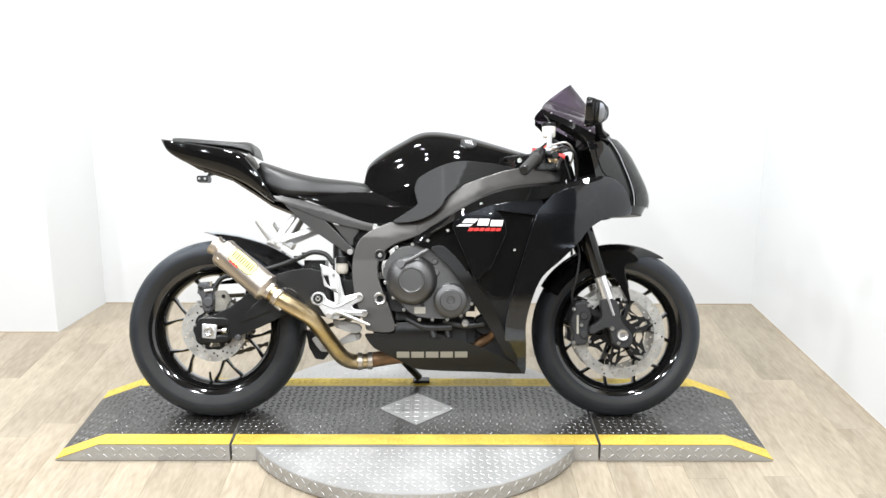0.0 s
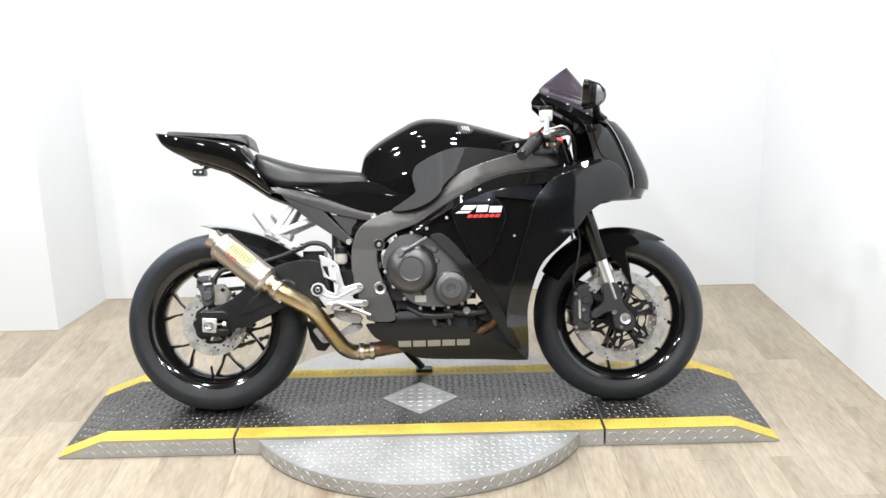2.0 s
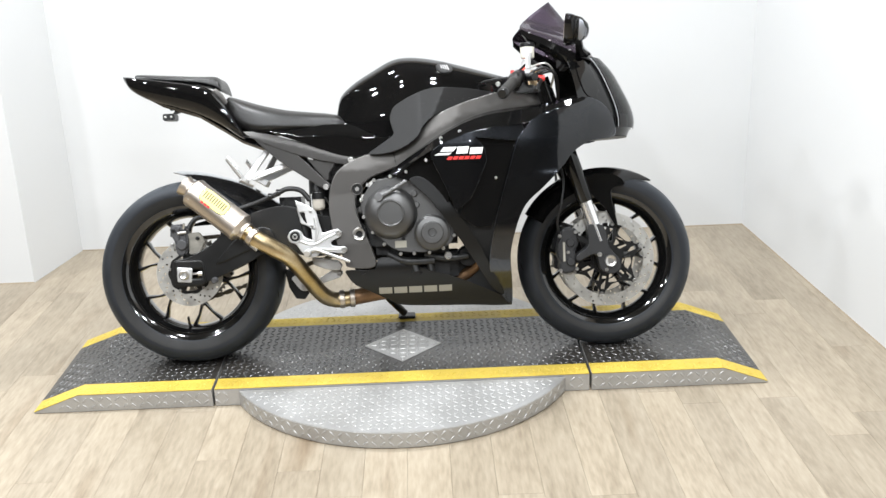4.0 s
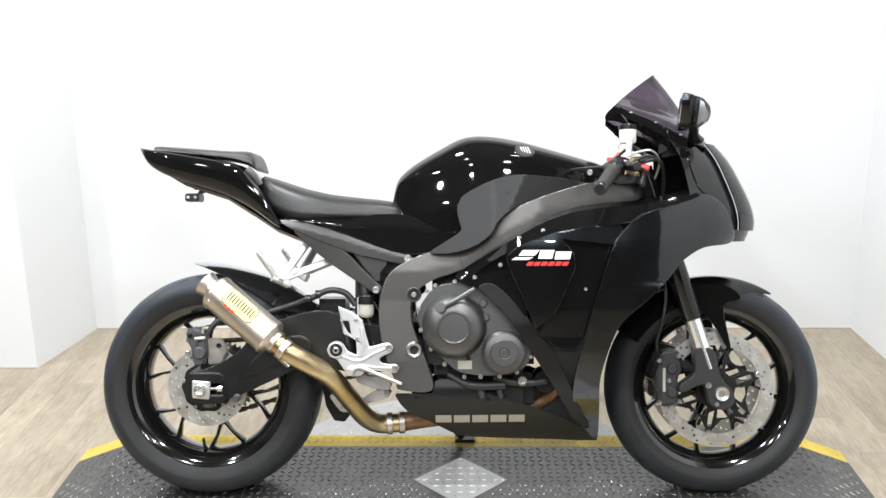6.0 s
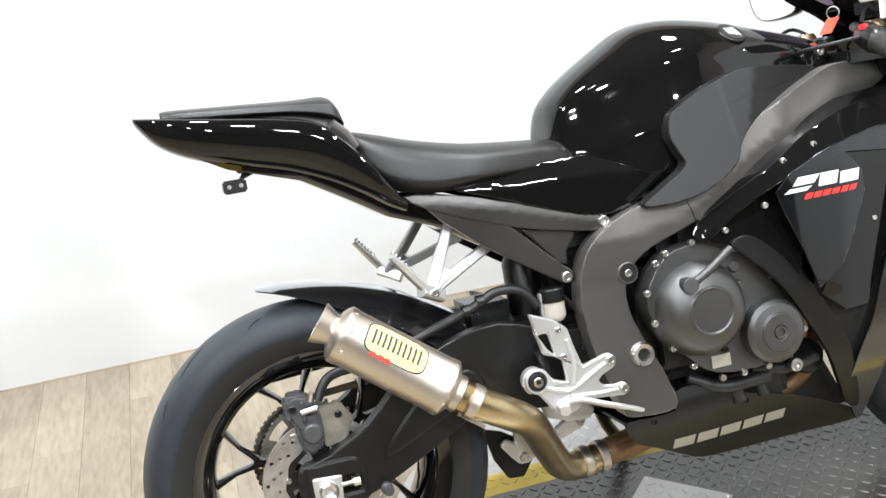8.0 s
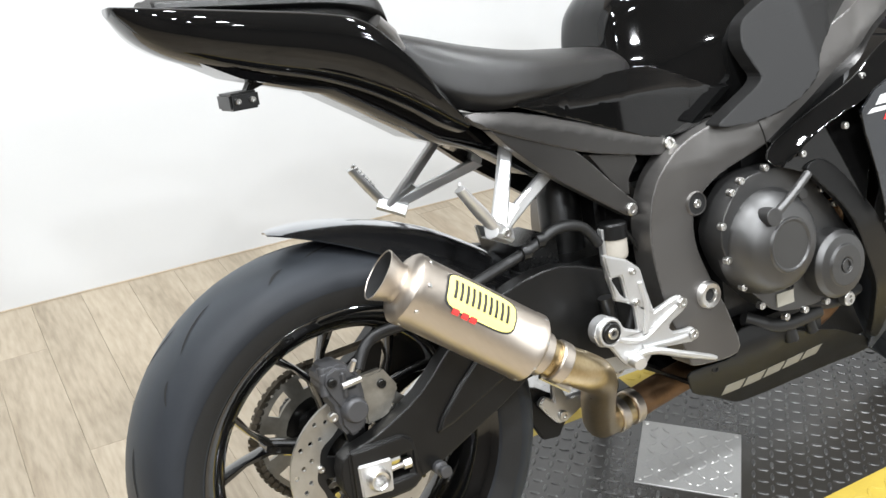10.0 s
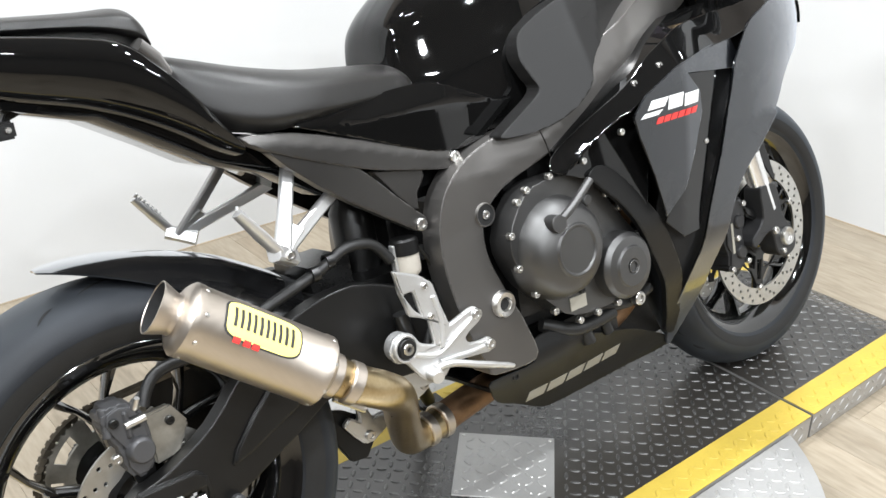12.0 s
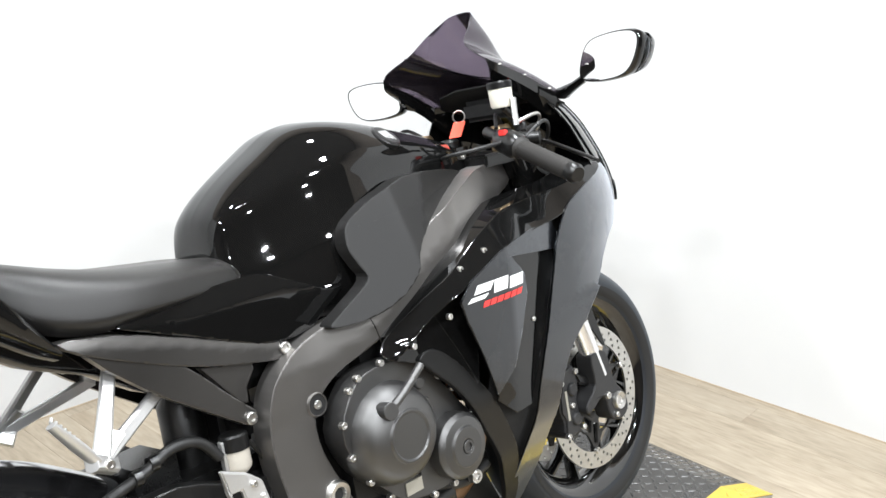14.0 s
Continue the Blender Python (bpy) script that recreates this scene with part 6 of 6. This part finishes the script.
fb = part("footrest_plate", plate(plate_o, -0.186, -0.176, 0.003, [hole]), ALU, bike, "cast aluminium footrest plate")
part("footrest_plate_left", plate(plate_o, 0.176, 0.186, 0.003), ALU, bike, "cast aluminium footrest plate")
for x, z, r in ((-0.1875, 0.4275, 0.0085), (-0.1705, 0.3725, 0.0085), (-0.2745, 0.500, 0.005), (-0.272, 0.452, 0.005)):
    bolt(fb, x, -0.186, z, r)
part("peg_boss", turned([(0, -0.196), (0.014, -0.196), (0.0155, -0.193), (0.016, -0.188), (0.016, -0.16), (0, -0.16)], (-0.327, 0, 0.4205), "y", 24), DARK, fb)
part("boss_ring", turned([(0.0165, -0.190), (0.0175, -0.1925), (0.0205, -0.1925), (0.0222, -0.190), (0.0222, -0.165), (0.0165, -0.165)], (-0.327, 0, 0.4205), "y", 24, closed=True), ALU, fb)
bolt(fb, -0.327, -0.196, 0.4205, 0.009, h=0.003)
for pts in ([(-0.312, -0.186, 0.405), (-0.27, -0.188, 0.392), (-0.225, -0.188, 0.412), (-0.198, -0.186, 0.424)], [(-0.27, -0.188, 0.380), (-0.215, -0.188, 0.374), (-0.182, -0.186, 0.3725)], [(-0.262, -0.186, 0.480), (-0.256, -0.188, 0.44), (-0.262, -0.188, 0.40)]):
    part("plate_rib", tube(curve_through(pts, 4), 0.0042, 8), ALU, fb)
part("brake_pedal", tube(curve_through([(-0.290, -0.180, 0.366), (-0.26, -0.196, 0.374), (-0.215, -0.206, 0.358), (-0.180, -0.210, 0.345), (-0.152, -0.212, 0.334)], 4), [0.010, 0.010, 0.009, 0.009, 0.009, 0.008, 0.008, 0.008, 0.008, 0.008, 0.008, 0.008, 0.007, 0.007, 0.007, 0.006, 0.005], 10, flat=0.7), ALU, bike, "cast aluminium brake pedal")
part("foot_peg", tube([(-0.286, -0.175, 0.368), (-0.288, -0.196, 0.366), (-0.290, -0.206, 0.364)], [0.013, 0.012, 0.010], 12), ALU, fb)
lower = [(-0.368, 0.272), (-0.354, 0.282), (-0.338, 0.270), (-0.337, 0.2975), (-0.322, 0.292), (-0.312, 0.2665), (-0.272, 0.268), (-0.222, 0.299), (-0.200, 0.298), (-0.190, 0.283), (-0.202, 0.268), (-0.272, 0.248), (-0.317, 0.227), (-0.334, 0.2275), (-0.350, 0.246)]
lk = part("linkage_plate", plate(lower, -0.032, -0.020, 0.003), ALU, bike, "aluminium suspension linkage")
for x, z in ((-0.2044, 0.283), (-0.3255, 0.2405)):
    bolt(lk, x, -0.032, z, 0.009)
hanger = [(-0.290, 0.345), (-0.200, 0.330), (-0.186, 0.312), (-0.198, 0.296), (-0.240, 0.300), (-0.285, 0.318)]
part("linkage_hanger", plate(hanger, -0.075, -0.063, 0.003), ALU, lk)
part("mud_flap", plate([(-0.392, 0.305), (-0.355, 0.292), (-0.295, 0.250), (-0.305, 0.225), (-0.326, 0.197), (-0.356, 0.2005), (-0.378, 0.240)], -0.016, -0.004, 0.002), MATTE, bike, "black plastic flap behind the linkage")
rr_ = part("rear_reservoir", turned([(0, 0.0), (0.014, 0.0), (0.019, 0.005), (0.0205, 0.010), (0.0205, 0.036), (0, 0.036)], (-0.253, -0.122, 0.502), "z", 24), CUP, bike, "small rear brake fluid cup")
part("reservoir_cap", turned([(0, 0.024), (0.019, 0.024), (0.022, 0.021), (0.0225, 0.0), (0, 0.0)], (-0.253, -0.122, 0.538), "z", 24), MATTE, rr_)
part("reservoir_strap", soften(block(-0.278, -0.272, -0.128, -0.116, 0.498, 0.556), 0.001), ALU, rr_)
part("reservoir_hose", tube(curve_through([(-0.25, -0.12, 0.50), (-0.238, -0.12, 0.46), (-0.235, -0.125, 0.42), (-0.25, -0.13, 0.39)], 5), 0.006, 8), HOSE, rr_)
part("reservoir_hose", tube(curve_through([(-0.262, -0.120, 0.558), (-0.238, -0.126, 0.548), (-0.217, -0.128, 0.518), (-0.205, -0.128, 0.479), (-0.213, -0.128, 0.440)], 5), 0.0035, 8), DARK, rr_)
part("brake_master", tube([(-0.30, -0.15, 0.46), (-0.292, -0.15, 0.40)], 0.012, 12), DARK, bike)
def cast_bar(a, b, wa, wb, t, across):
    """A bevelled cast bar from a to b, its broad side along across."""
    d = (b - a).normalized()
    u = (across - d * across.dot(d)).normalized()
    v = d.cross(u)
    rings = []
    for p, w in ((a, wa), (a.lerp(b, 0.5), (wa + wb) * 0.47), (b, wb)):
        rings.append([p + u * w * q + v * t * h for q, h in ((-1, -0.5), (-0.7, -1), (0.7, -1), (1, -0.5), (1, 0.5), (0.7, 1), (-0.7, 1), (-1, 0.5))])
    return loft(rings)


for s in (-1, 1):
    top_a, top_b, piv = Vector((-0.407, s * 0.100, 0.715)), Vector((-0.332, s * 0.098, 0.662)), Vector((-0.478, s * 0.168, 0.607))
    along = Vector((1, 0, 0.1))
    pb = part("passenger_footrest", cast_bar(top_a, piv, 0.0095, 0.0125, 0.006, along), ALU, bike, "cast aluminium passenger footrest bracket", angle=25)
    part("bracket_arm", cast_bar(top_b, piv, 0.0095, 0.0105, 0.006, Vector((0.5, 0, -0.9))), ALU, pb, angle=25)
    part("bracket_web", cast_bar(piv.lerp(top_a, 0.05), piv.lerp(top_a.lerp(top_b, 0.5), 0.34), 0.012, 0.016, 0.0035, along), ALU, pb, angle=25)
    part("hinge_block", cast_bar(piv + Vector((0.020, -s * 0.012, -0.012)), piv + Vector((-0.018, s * 0.012, 0.008)), 0.012, 0.012, 0.010, Vector((0, 0.3, 1))), ALU, pb, angle=25)
    peg = [piv + Vector((-0.010, s * 0.010, 0.006)), piv + Vector((-0.030, s * 0.011, 0.034)), piv + Vector((-0.058, s * 0.013, 0.072))]
    part("folded_peg", tube(peg, [0.010, 0.0115, 0.0085], 12, flat=0.6), ALU, pb)
    for k in range(7):
        q = peg[1].lerp(peg[2], k / 6)
        part("peg_tooth", tube([q + Vector((0.002, -s * 0.003, 0.003)), q + Vector((0.006, -s * 0.008, 0.007))], 0.0026, 6), ALU, pb)
    bolt(pb, piv.x + 0.004, piv.y + s * 0.012, piv.z - 0.002, 0.007, side=s)
# side stand on the far side, foot on the deck
ss = part("side_stand", tube(curve_through([(-0.11, 0.12, 0.27), (-0.06, 0.20, 0.18), (0.004, 0.277, 0.100)], 4), [0.014] * 9, 10), DARK, bike, "black steel side stand")
sf = part("stand_foot", soften(block(-0.028, 0.034, -0.021, 0.021, -0.0055, 0.0055), 0.003), DARK, ss)
sf.matrix_basis = Matrix.Translation((0.010, 0.2871, 0.0877)) @ Matrix.Rotation(radians(15.5), 4, "X")


# ---- floor planks, last ----
def plank_mesh(length, w=0.1237):
    bm = bmesh.new()
    x, y, e = w / 2, length / 2 - 0.00015, 0.0003
    ring_faces(bm, [[(-x + i, -y + i, h), (x - i, -y + i, h), (x - i, y - i, h), (-x + i, y - i, h)] for i, h in ((0, -0.006), (0, -0.0008), (e, 0.0))], True, True)
    me = bpy.data.meshes.new("plank")
    bm.to_mesh(me)
    bm.free()
    me.materials.append(OAK)
    return me


PW, PL = 0.124, 0.92
whole = plank_mesh(PL)
rnd = random.Random(4)
far_planks = bmesh.new()
for i in range(70):
    x = -4.138 + i * PW
    y = -6.3 + rnd.random() * PL
    cuts = [-6.3]
    while y < BACK:
        cuts.append(y)
        y += PL
    cuts.append(BACK)
    for a, b in zip(cuts, cuts[1:]):
        if b - a < 0.03:
            continue
        if -2.3 < x < 1.75 and b > -2.6:
            o = new("plank", whole if abs(b - a - PL) < 1e-4 else plank_mesh(b - a))
            o.location = (x, (a + b) / 2, 0.0)
            o.parent = floor
        else:
            hx = PW / 2 - 0.00015
            ring_faces(far_planks, [[(x - hx, a, h), (x + hx, a, h), (x + hx, b - 0.0003, h), (x - hx, b - 0.0003, h)] for h in (-0.006, 0.0)])
tagged(part("far_planks", far_planks, wood_mat(True), floor, smooth=False), kind="stuff")
